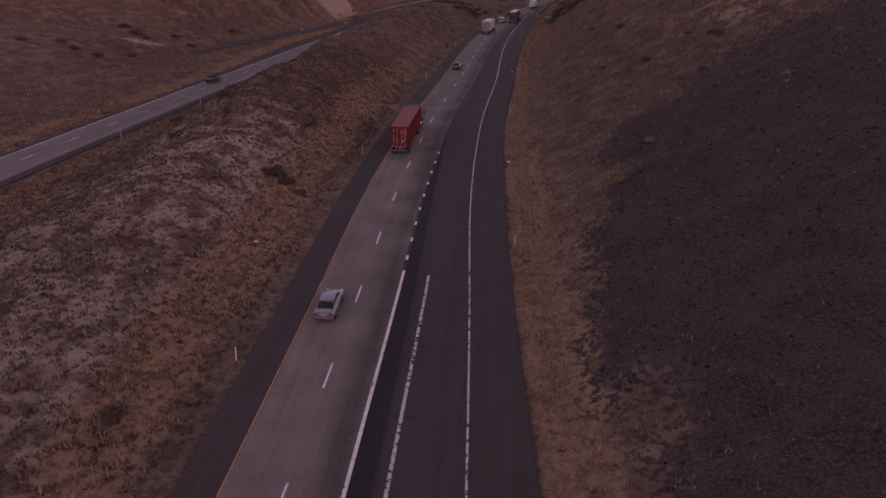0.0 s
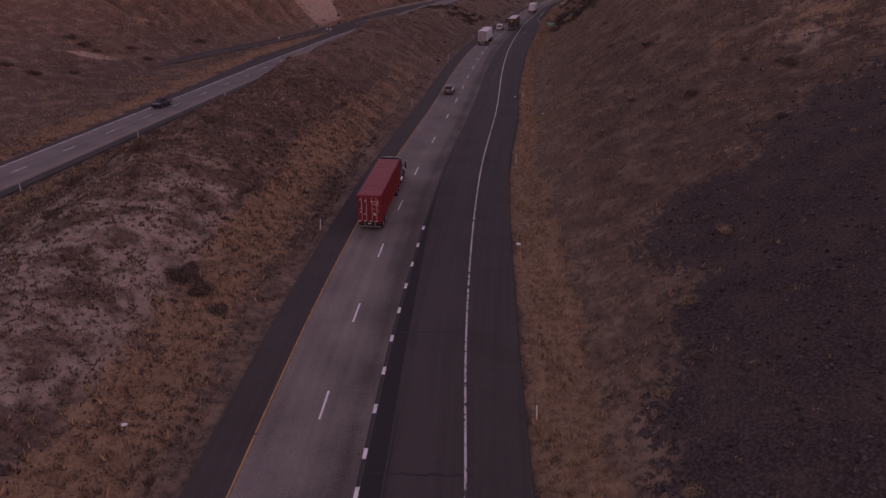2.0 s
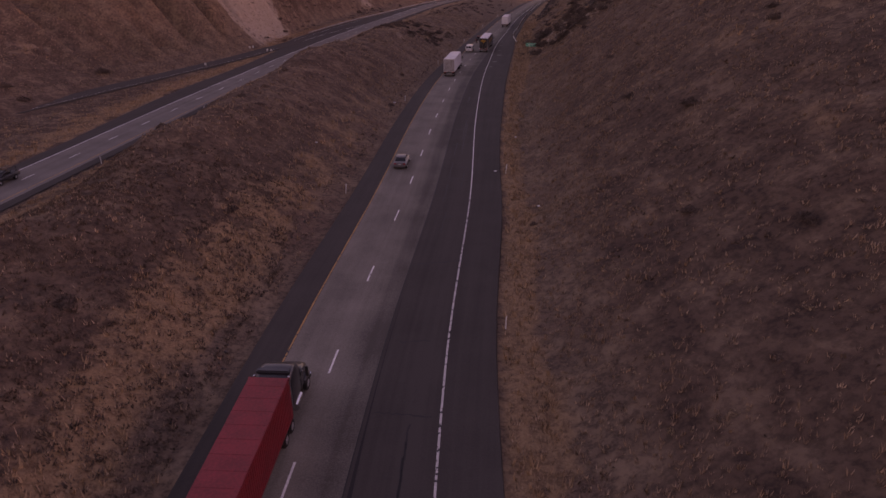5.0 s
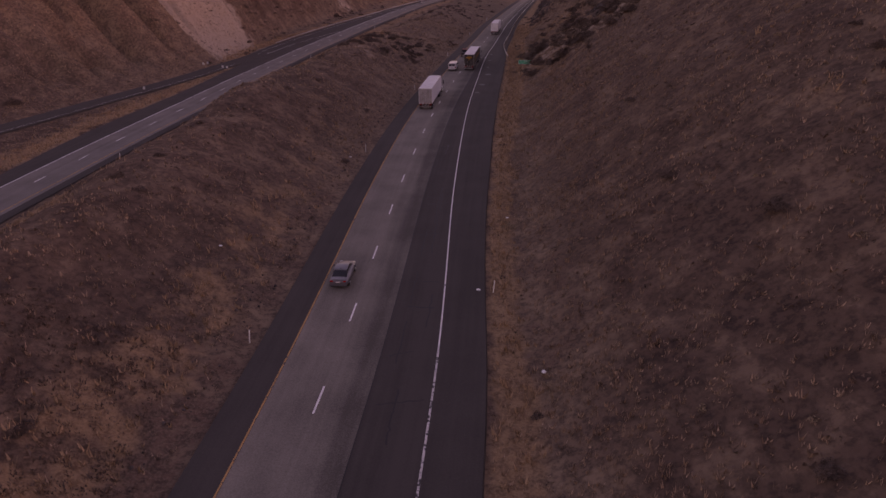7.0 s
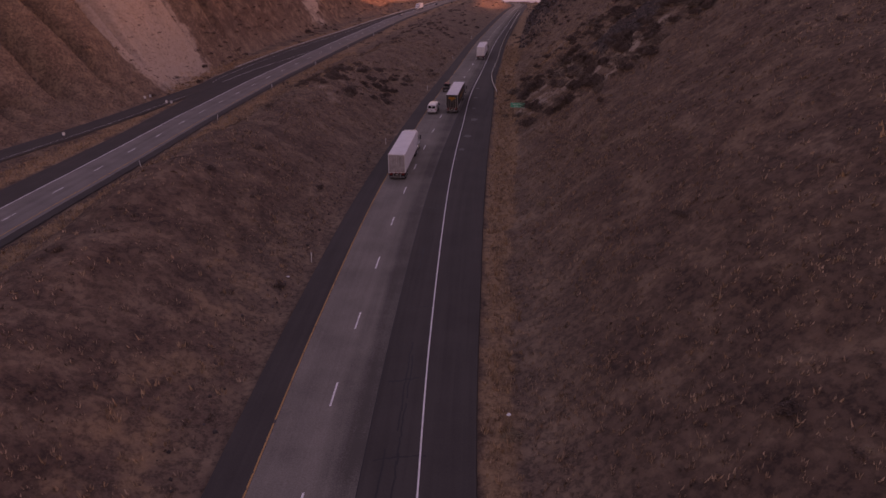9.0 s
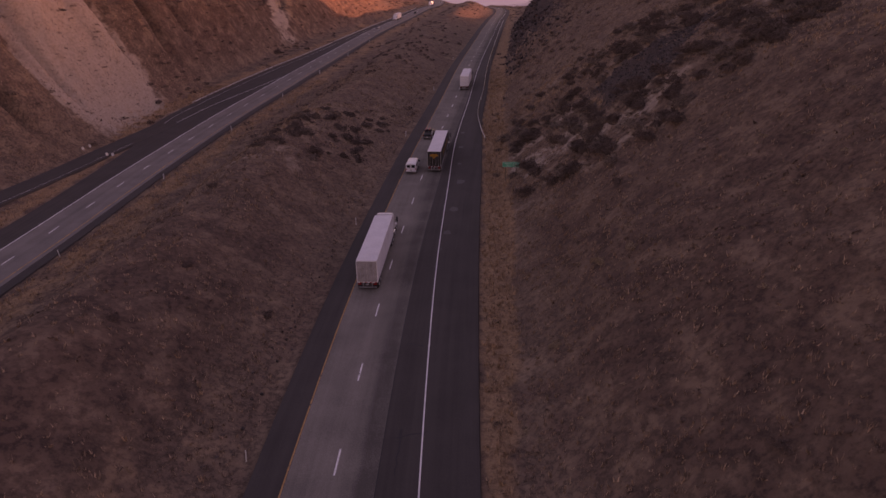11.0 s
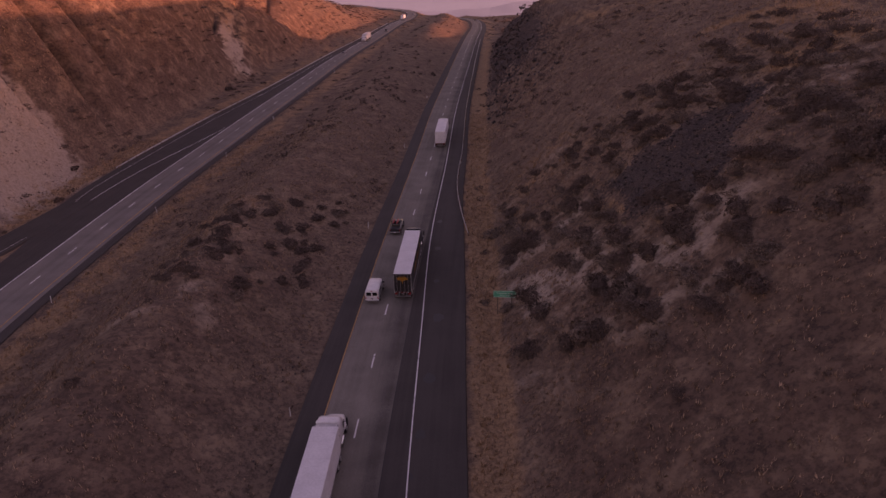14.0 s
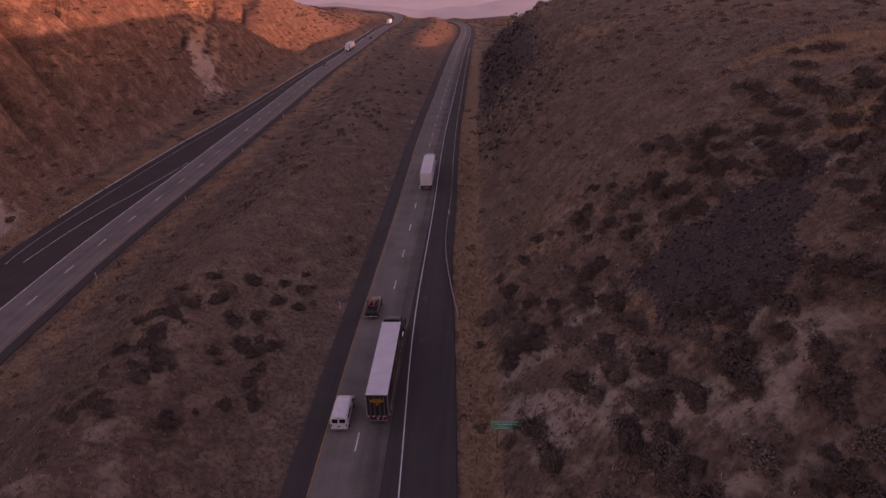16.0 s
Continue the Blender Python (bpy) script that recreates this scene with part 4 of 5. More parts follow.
def loaded_pickup(paint_, label, load, load_label):
    p = tagged(new("pickup"), label, "pickup")
    part("body", loft([(0.0, 0.94, 0.55, 1.12), (0.1, 0.98, 0.48, 1.18), (1.7, 0.99, 0.45, 1.18), (3.5, 0.99, 0.42, 1.18), (4.0, 0.98, 0.42, 1.15), (5.1, 0.95, 0.45, 1.10), (5.5, 0.86, 0.5, 0.98)], 20, 4.5), paint_, p)
    part("bed", box(bmesh.new(), -0.78, 0.78, 0.12, 1.75, 1.10, 1.20, 0.02), BLACK_PLASTIC, p)
    part("cabin", loft([(1.72, 0.80, 1.05, 1.15), (1.9, 0.78, 1.05, 1.72), (2.3, 0.76, 1.05, 1.82), (3.2, 0.76, 1.05, 1.80), (3.6, 0.79, 1.05, 1.55), (4.05, 0.82, 1.05, 1.16)], 20, 4), GLASS, p)
    part("roof", loft([(1.95, 0.68, 1.72, 1.80), (2.3, 0.73, 1.78, 1.86), (3.1, 0.72, 1.77, 1.85), (3.35, 0.66, 1.70, 1.77)], 16, 3.5), paint_, p)
    for s in (-1, 1):
        part("tail_light", box(bmesh.new(), s * 0.87 - 0.07, s * 0.87 + 0.07, -0.02, 0.06, 0.78, 1.10, 0.02), TAIL_RED, p)
        part("mirror", box(bmesh.new(), s * 1.1 - 0.1, s * 1.1 + 0.1, 3.45, 3.58, 1.15, 1.38, 0.03), BLACK_PLASTIC, p)
        part("rack_rail", box(bmesh.new(), s * 0.7 - 0.03, s * 0.7 + 0.03, 0.3, 3.1, 1.90, 1.95, 0.01), BLACK_PLASTIC, p)
        for y in (0.35, 1.6):
            part("rack_post", box(bmesh.new(), s * 0.7 - 0.03, s * 0.7 + 0.03, y, y + 0.06, 1.15, 1.92, 0.01), BLACK_PLASTIC, p)
        for y in (1.05, 4.4):
            wheel(p, s * 0.85, y, 0.40, 0.27)
        part("load", loft([(0.5, 0.07, 2.0, 2.08), (0.9, 0.16, 1.96, 2.16), (1.7, 0.20, 1.95, 2.2), (2.5, 0.16, 1.96, 2.16), (2.9, 0.07, 2.0, 2.08)], 14, 2.4), load, p, load_label).location.x = s * 0.36
    part("bumper", box(bmesh.new(), -0.95, 0.95, -0.14, 0.06, 0.50, 0.70, 0.03), CHROME, p)
    part("number_plate", box(bmesh.new(), -0.16, 0.16, -0.16, -0.12, 0.55, 0.67, 0.01), WHITE_MARK, p)
    return p


def tractor(rig, y, paint_, sleeper=True):
    """The tractor of a lorry, its rear axle pair under y."""
    part("frame", box(bmesh.new(), -0.45, 0.45, y - 1.6, y + 6.2, 0.75, 1.0, 0.02), CHASSIS, rig)
    b = y + 1.55
    part("sleeper", loft([(b, 1.16, 1.0, 3.45), (b + 0.12, 1.22, 0.95, 3.75), (b + 1.3, 1.22, 0.95, 3.82), (b + 1.9, 1.21, 0.95, 3.55)], 24, 6), paint_, rig)
    part("cab", loft([(b + 1.8, 1.19, 0.95, 3.3), (b + 2.5, 1.17, 0.95, 2.85), (b + 2.9, 1.12, 0.95, 2.2)], 24, 6), paint_, rig)
    part("windscreen", panel([(-1.0, b + 2.90, 2.10), (1.0, b + 2.90, 2.10), (0.95, b + 2.45, 2.84), (-0.95, b + 2.45, 2.84)], 0.05), GLASS, rig)
    part("bonnet", loft([(b + 2.7, 1.05, 0.8, 2.1), (b + 3.6, 1.0, 0.75, 1.95), (b + 4.5, 0.95, 0.7, 1.75), (b + 4.75, 0.85, 0.7, 1.6)], 20, 4.5), paint_, rig)
    part("grille", box(bmesh.new(), -0.6, 0.6, b + 4.7, b + 4.8, 0.8, 1.5, 0.03), CHROME, rig)
    part("front_bumper", box(bmesh.new(), -1.18, 1.18, b + 4.5, b + 4.85, 0.4, 0.75, 0.06), CHROME, rig)
    part("fairing", box(bmesh.new(), -1.1, 1.1, b + 0.15, b + 0.6, 3.75, 4.05, 0.08), paint_, rig)
    for s in (-1, 1):
        part("side_window", box(bmesh.new(), s * 1.19 - 0.02, s * 1.19 + 0.02, b + 1.95, b + 2.65, 1.95, 2.6, 0.01), GLASS, rig)
        m = part("mirror", box(bmesh.new(), s * 1.48 - 0.10, s * 1.48 + 0.10, b + 2.6, b + 2.75, 1.9, 2.7, 0.03), BLACK_PLASTIC, rig)
        part("mirror_arm", box(bmesh.new(), min(s * 1.15, s * 1.45), max(s * 1.15, s * 1.45), b + 2.66, b + 2.70, 2.2, 2.25), CHASSIS, m)
        part("fender", loft([(b + 3.2, 0.18, 0.8, 1.1), (b + 3.7, 0.22, 0.9, 1.35), (b + 4.4, 0.18, 0.7, 1.15)], 12, 3), paint_, rig).location.x = s * 1.0
        part("fuel_tank", tube(bmesh.new(), 0.32, 1.3, Matrix.Translation((s * 0.98, b + 1.4, 0.72)) @ Matrix.Rotation(math.pi / 2, 4, "X"), 16), CHROME, rig)
        part("exhaust_stack", tube(bmesh.new(), 0.075, 2.6, Matrix.Translation((s * 1.12, b - 0.12, 2.6)), 10), CHROME, rig)
        part("headlight", box(bmesh.new(), s * 0.8 - 0.14, s * 0.8 + 0.14, b + 4.62, b + 4.78, 0.95, 1.2, 0.03), HEAD_CLEAR, rig)
        wheel(rig, s * 1.03, b + 3.75, 0.52, 0.30)
        for dy in (-0.66, 0.66):
            wheel(rig, s * 0.98, y + dy, 0.52, 0.56)


def lorry(label, length, body, roof, doors, cab, style):
    """An articulated lorry: a box trailer on its bogie, and a tractor."""
    rig = tagged(new("lorry"), label, "lorry", "lorries on the road")
    hw, lo, hi = 1.29, 1.18, 4.08
    part("box", boxed(-hw, hw, 0.04, length, lo, hi, 0.035), body, rig)
    part("roof", boxed(-hw + 0.02, hw - 0.02, 0.06, length - 0.02, hi - 0.01, hi + 0.03, 0.012), roof, rig)
    for i in range(int(length / 1.2)):
        part("roof_bow", boxed(-hw + 0.05, hw - 0.05, 0.6 + 1.2 * i, 0.64 + 1.2 * i, hi + 0.02, hi + 0.04), roof, rig)
    for s in (-1, 1):
        d = part("rear_door", boxed(min(s * 0.01, s * 1.22), max(s * 0.01, s * 1.22), 0.0, 0.06, lo + 0.1, hi - 0.1, 0.012), doors, rig)
        for x in (0.30, 0.80):
            part("lock_bar", tube(bmesh.new(), 0.022, hi - lo - 0.3, Matrix.Translation((s * x, -0.03, (lo + hi) / 2)), 8), GALV if style != "container" else WHITE_MARK, d)
        for z in (1.5, 2.2, 2.9, 3.6):
            part("hinge", boxed(s * 1.20 - 0.09, s * 1.20 + 0.09, -0.03, 0.02, z, z + 0.09, 0.006), GALV if style != "container" else RED_BOX, d)
        for z0 in (lo + 0.12, (lo + hi) / 2):
            part("corner_post", boxed(s * 1.255 - 0.045, s * 1.255 + 0.045, -0.01, 0.05, z0 - 0.1, z0 + 1.35, 0.01), GALV if style == "chrome" else body, rig)
        part("side_rail", boxed(s * hw - 0.03, s * hw + 0.03, 0.1, length - 0.1, lo - 0.06, lo + 0.10, 0.01), GALV if style != "container" else RED_BOX, rig)
        part("mud_flap", boxed(s * 0.92 - 0.31, s * 0.92 + 0.31, 0.25, 0.28, 0.28, 1.0, 0.004), BLACK_PLASTIC, rig)
        part("tail_light", boxed(s * 0.95 - 0.2, s * 0.95 + 0.2, -0.06, 0.0, 0.92, 1.06, 0.02), TAIL_RED, rig)
        part("landing_leg", boxed(s * 0.75 - 0.06, s * 0.75 + 0.06, length - 3.4, length - 3.28, 0.3, lo, 0.01), CHASSIS, rig)
        for yw in (1.15, 2.45):
            wheel(rig, s * 0.98, yw, 0.51, 0.56)
    part("underrun_bar", boxed(-1.15, 1.15, -0.02, 0.10, 0.48, 0.60, 0.015), GALV, rig)
    for s in (-0.55, 0.55):
        part("bar_hanger", boxed(s - 0.05, s + 0.05, 0.0, 0.08, 0.55, 1.15, 0.01), GALV, rig)
    for i in range(8):
        x0 = -1.2 + 0.3 * i
        part("marking_tape", boxed(x0 + 0.01, x0 + 0.29, -0.035, -0.005, lo - 0.02, lo + 0.06), STRIPE_RED if i % 2 else STRIPE_WHITE, rig)
    part("number_plate", boxed(-0.16, 0.16, -0.05, 0.0, 0.85, 0.98, 0.005), WHITE_MARK, rig)
    part("frame_rail", boxed(-0.5, 0.5, 0.3, length - 0.6, 0.88, lo, 0.02), CHASSIS, rig)
    tractor(rig, length - 1.0, cab)
    if style == "container":
        # corrugated flanks and a corrugated roof
        for s in (-1, 1):
            bm = bmesh.new()
            for i in range(int((length - 0.5) / 0.28)):
                box(bm, s * hw - 0.012, s * hw + 0.022, 0.25 + 0.28 * i, 0.39 + 0.28 * i, lo + 0.14, hi - 0.12)
            part("corrugation", bm, RED_BOX, rig)
            for y0 in (0.0, length - 0.18):
                part("corner_casting", boxed(s * 1.24 - 0.075, s * 1.24 + 0.075, y0 - 0.01, y0 + 0.18, hi - 0.10, hi + 0.035, 0.01), RED_BOX, rig)
        for x, z, w_, h in ((-0.95, 3.62, 0.16, 0.10), (-0.42, 3.5, 0.10, 0.2), (0.45, 3.45, 0.55, 0.06), (0.95, 3.3, 0.06, 0.7), (0.55, 3.15, 0.35, 0.05), (-0.95, 2.2, 0.18, 0.12), (0.55, 2.0, 0.22, 0.3), (0.5, 2.6, 0.3, 0.05), (-0.9, 2.6, 0.2, 0.05), (0.95, 2.4, 0.05, 0.35), (-0.5, 2.0, 0.12, 0.2)):
            part("stencil_mark", boxed(x - w_ / 2, x + w_ / 2, -0.014, 0.01, z - h / 2, z + h / 2), WHITE_MARK, rig)
    if style == "chrome":
        bm = bmesh.new()
        for s in (-1, 1):
            for k in range(4):
                a, r_ = radians(15 + 22 * k), 0.85 - 0.08 * k
                v = [bm.verts.new(p) for p in ((s * 0.05, -0.056, 3.05), (s * (0.05 + r_ * math.cos(a) * 0.9), -0.056, 3.05 + r_ * math.sin(a) * 0.85), (s * (0.03 + r_ * math.cos(a + 0.3)), -0.056, 3.10 + r_ * math.sin(a + 0.3)))]
                bm.faces.new(v)
        v = [bm.verts.new(p) for p in ((-0.2, -0.058, 3.25), (0.0, -0.058, 2.55), (0.2, -0.058, 3.25), (0.0, -0.058, 3.6))]
        bm.faces.new(v)
        bmesh.ops.solidify(bm, geom=bm.faces[:], thickness=0.008)
        part("emblem", bm, GOLD, rig, "golden winged emblem")
        for s in (-1, 1):
            part("chrome_corner", boxed(s * 1.0 - 0.28, s * 1.0 + 0.28, -0.04, 0.08, 0.66, 1.02, 0.03), CHROME, rig)
            for i in range(3):
                part("marker_lamp", boxed(s * 0.95 - 0.16 + i * 0.12, s * 0.95 - 0.08 + i * 0.12, -0.06, -0.03, 0.74, 0.82, 0.01), TAIL_RED, rig)
            bm = bmesh.new()
            for k in range(3):
                y0 = 4 + 3.4 * k
                bm.faces.new([bm.verts.new(p) for p in ((s * (hw + 0.006), y0, 1.9 + 0.2 * k), (s * (hw + 0.006), y0 + 3.2, 2.6), (s * (hw + 0.006), y0 + 2.4, 3.3), (s * (hw + 0.006), y0 + 0.8, 2.7))])
            bmesh.ops.solidify(bm, geom=bm.faces[:], thickness=0.006)
            part("emblem", bm, GOLD, rig, "golden side emblem")
        for i in range(9):
            part("frame_lamp", boxed(-1.28 + 0.0, -1.22, -0.02, 0.0, 1.3 + 0.3 * i, 1.36 + 0.3 * i), STRIPE_WHITE, rig)
            part("frame_lamp", boxed(1.22, 1.28, -0.02, 0.0, 1.3 + 0.3 * i, 1.36 + 0.3 * i), STRIPE_WHITE, rig)
    return rig


def place(ob, curve, height, y, offset, back=False):
    ob.matrix_basis = on_road(curve, height, y, offset, back)


place(sedan(SILVER, "silver saloon car with dark windows on the pale lane"), east_x, east_z, 50.0, 1.75)
place(sedan(GREY_CAR, "dark grey saloon car on the pale concrete lane"), east_x, east_z, 160.0, 1.6)
place(lorry("lorry with a plain white box trailer and grimy doors", 16.0, WHITE_BOX, GREY_ROOF, WHITE_DIRT, CAB_WHITE, "plain"), east_x, east_z, 234.0, 1.9)
place(lorry("white box lorry with white rear doors in the outer lane", 14.6, WHITE_BOX, GREY_ROOF, WHITE_BOX, CAB_WHITE, "plain"), east_x, east_z, 361.0, 5.4)
place(lorry("lorry carrying a red corrugated shipping container", 12.3, RED_BOX, RED_BOX, RED_BOX, CAB_DARK, "container"), east_x, east_z, 96.0, 1.75)
place(lorry("black lorry trailer with a pale roof and golden emblem", 16.2, BLACK_BOX, GREY_ROOF, BLACK_BOX, CAB_DARK, "chrome"), east_x, east_z, 282.0, 5.8)
place(van(), east_x, east_z, 281.5, 1.5)
place(loaded_pickup(BLACK_CAR, "black pickup with red kayaks on its rack", RED_PLASTIC, "red kayak"), east_x, east_z, 306.0, 1.6)
# traffic that comes the other way
place(loaded_pickup(BLACK_CAR, "dark pickup with pale timber on its rack", TIMBER, "pale timber load"), west_x, west_z, 178.0, -1.9, True)
place(lorry("distant white lorry coming down the far carriageway", 15.0, WHITE_BOX, GREY_ROOF, WHITE_BOX, CAB_WHITE, "plain"), west_x, west_z, 640.0, -1.9, True)
place(lorry("far-off white lorry on the sunlit bend", 15.0, WHITE_BOX, GREY_ROOF, WHITE_BOX, CAB_WHITE, "plain"), west_x, west_z, 830.0, -1.9, True)
place(sedan(GREY_CAR, "distant grey car on the far carriageway"), west_x, west_z, 570.0, -1.9, True)
place(sedan(BLACK_CAR, "distant black car on the far carriageway"), west_x, west_z, 690.0, 1.9, True)
place(sedan(SILVER, "far-off silver car near the bend"), west_x, west_z, 900.0, 1.9, True)
place(sedan(SILVER, "far-off silver car beyond the brow"), east_x, east_z, 840.0, 5.4)

# ---------------------------------------------------------------- plants and stones
def stuff(name, verts, faces, mat, label, category):
    me = bpy.data.meshes.new(name)
    nv, nf, k = len(verts), len(faces), faces.shape[1]
    me.vertices.add(nv)
    me.vertices.foreach_set("co", verts.astype(np.float32).ravel())
    me.loops.add(nf * k)
    me.loops.foreach_set("vertex_index", faces.astype(np.int32).ravel())
    me.polygons.add(nf)
    me.polygons.foreach_set("loop_start", np.arange(0, nf * k, k, dtype=np.int32))
    me.update(calc_edges=True)
    me.materials.append(mat)
    return tagged(new(name, me), label, category, kind="stuff")


def off_road(x, y, gap=1.2):
    d, w = (x - east_x(y)) / slant(east_x, y), (x - west_x(y)) / slant(west_x, y)
    r = np.abs((x - ramp_x(y)) / slant(ramp_x, y))
    return ((d < -2.9 - gap) | (d > east_pave(y) + gap * 0.5)) & ((w > 6.4 + gap) | (w < west_out(y) - gap)) & ((r > 3.4 + gap) | (y < 160) | (y > 355))


def blades(x, y, tall, wide, count, lean, rs):
    """Tufts of narrow upright blades at the given places."""
    n = len(x)
    x, y, tall, wide = (np.repeat(v, count) for v in (x, y, tall, wide))
    a = rs.uniform(0, 2 * np.pi, n * count)
    r = wide * rs.uniform(0.05, 0.5, n * count)
    bx, by = x + np.cos(a) * r, y + np.sin(a) * r
    z = land(bx, by) - 0.05
    h = tall * rs.uniform(0.6, 1.1, n * count)
    half = wide * rs.uniform(0.10, 0.22, n * count)
    b = rs.uniform(0, 2 * np.pi, n * count)
    tx, ty = bx + np.cos(a) * lean * h, by + np.sin(a) * lean * h
    v = np.stack([np.stack([bx - np.cos(b) * half, by - np.sin(b) * half, z], 1), np.stack([bx + np.cos(b) * half, by + np.sin(b) * half, z], 1), np.stack([tx, ty, z + h], 1)], 1)
    return v.reshape(-1, 3), np.arange(3 * n * count).reshape(-1, 3)


rs = np.random.RandomState(12)


def scatter(n, x0, x1, y0, y1, chance):
    x, y = rs.uniform(x0, x1, n), rs.uniform(y0, y1, n)
    keep = off_road(x, y) & (rs.uniform(0, 1, n) < chance(x, y))
    return x[keep], y[keep]


def tan_chance(x, y):
    s, c, p = cover(x, y)
    return (0.30 + 0.7 * step(-0.2, 0.5, ridged(x, y, 11.0, 81))) * (1 - 0.93 * c) * (1 - 0.5 * p) * (1 - 0.2 * heath(x, y))


x, y = scatter(190000, -105, 125, 24, 400, tan_chance)
v, f = blades(x, y, rs.uniform(0.2, 0.5, len(x)), rs.uniform(0.2, 0.5, len(x)), 5, 0.4, rs)
stuff("dry_grass", v, f, GRASS_TAN, "tufts of dry tan bunch grass on the slopes", "grass")
x, y = scatter(120000, -105, 125, 24, 400, lambda x, y: cover(x, y)[0] * (1 - cover(x, y)[1]))
v, f = blades(x, y, rs.uniform(0.35, 0.8, len(x)), rs.uniform(0.25, 0.6, len(x)), 5, 0.35, rs)
stuff("golden_grass", v, f, GRASS_GOLD, "tall golden dry grass along the verges", "grass")


def scrub_chance(x, y):
    s, c, p = cover(x, y)
    return (0.15 + 0.6 * p + 0.5 * step(0.0, 0.5, ridged(x, y, 17.0, 91))) * (1 - c) * (1 - 0.8 * s)


x, y = scatter(42000, -105, 125, 24, 400, scrub_chance)
v, f = blades(x, y, rs.uniform(0.12, 0.34, len(x)), rs.uniform(0.5, 1.1, len(x)), 6, 0.7, rs)
stuff("low_scrub", v, f, SCRUB, "low dark dry scrub dotted over the slopes", "scrub")

x, y = scatter(46000, -75, -8, 24, 150, lambda x, y: 0.55 + 0.45 * ridged(x, y, 5.0, 111))
v, f = blades(x, y, rs.uniform(0.16, 0.36, len(x)), rs.uniform(0.3, 0.6, len(x)), 8, 0.6, rs)
stuff("scrub_tufts", v, f, SCRUB, "dark dry tufts dotted over the pale ground", "scrub")

def stalk_chance(x, y):
    off = (x - east_x(y)) / slant(east_x, y) - east_pave(y)
    n = ridged(x, y, 7.0, 141)
    near = step(0.8, 2.0, off) * (1 - step(10, 20, off + 5 * n)) * (0.45 + 0.6 * n)
    return np.clip(near + 0.35 * step(0.1, 0.6, n) * (off > 0), 0, 1) * (1 - 0.9 * cover(x, y)[1])


x, y = scatter(130000, 4, 115, 28, 330, stalk_chance)
v, f = blades(x, y, rs.uniform(0.25, 0.65, len(x)), rs.uniform(0.12, 0.3, len(x)), 5, 0.3, rs)
stuff("dry_stalks", v, f, STALK, "tall pale dry stalks along the verge and slope", "grass")

# loose stones
x, y = scatter(110000, 0, 100, 25, 300, lambda x, y: cover(x, y)[1] * (0.5 + 0.5 * (y > 240)))
octa = np.array([(1, 0, 0), (-1, 0, 0), (0, 1, 0), (0, -1, 0), (0, 0, 1), (0, 0, -1)], float)
size = rs.uniform(0.06, 0.22, len(x)) * (1 + (y > 240) * 0.5)
sv = octa[None] * (size[:, None] * rs.uniform(0.6, 1.3, (len(x), 6)))[..., None]
turn_ = rs.uniform(0, 6.28, len(x))
sv = np.stack([sv[..., 0] * np.cos(turn_)[:, None] - sv[..., 1] * np.sin(turn_)[:, None], sv[..., 0] * np.sin(turn_)[:, None] + sv[..., 1] * np.cos(turn_)[:, None], sv[..., 2] * 0.7], 2)
sv = sv + np.stack([x, y, land(x, y) + 0.03], 1)[:, None]
of = np.array([(0, 2, 4), (2, 1, 4), (1, 3, 4), (3, 0, 4), (2, 0, 5), (1, 2, 5), (3, 1, 5), (0, 3, 5)])
stuff("scree", sv.reshape(-1, 3), (of[None] + 6 * np.arange(len(x))[:, None, None]).reshape(-1, 3), STONE, "dark basalt scree lying on the slope", "stones")


def boulders(name, x, y, low, high, label):
    """Angular blocks of rock half sunk in the slope."""
    size = rs.uniform(low, high, len(x)) * rs.uniform(0.4, 1.0, len(x))
    bv = octa[None] * (size[:, None] * rs.uniform(0.6, 1.3, (len(x), 6)))[..., None]
    a = rs.uniform(0, 6.28, len(x))[:, None]
    bv = np.stack([bv[..., 0] * np.cos(a) - bv[..., 1] * np.sin(a), bv[..., 0] * np.sin(a) + bv[..., 1] * np.cos(a), bv[..., 2]], 2)
    bv = bv + np.stack([x, y, land(x, y)], 1)[:, None]
    stuff(name, bv.reshape(-1, 3), (of[None] + 6 * np.arange(len(x))[:, None, None]).reshape(-1, 3), STONE, label, "rocks")


x, y = scatter(6000, 55, 135, 375, 575, lambda x, y: step(5, 8, x - east_x(y) - east_pave(y)) * (1 - step(16, 30, x - east_x(y) - east_pave(y))))
boulders("crag_rocks", x, y, 0.25, 1.0, "dark broken rock on the steep crag")
x, y = scatter(9000, -12, 40, 50, 330, lambda x, y: step(0.6, 1.2, -2.9 - (x - east_x(y))) * (1 - step(2.5, 4.5, -2.9 - (x - east_x(y)))))
boulders("verge_stones", x, y, 0.08, 0.3, "small brown stones along the gravel verge")


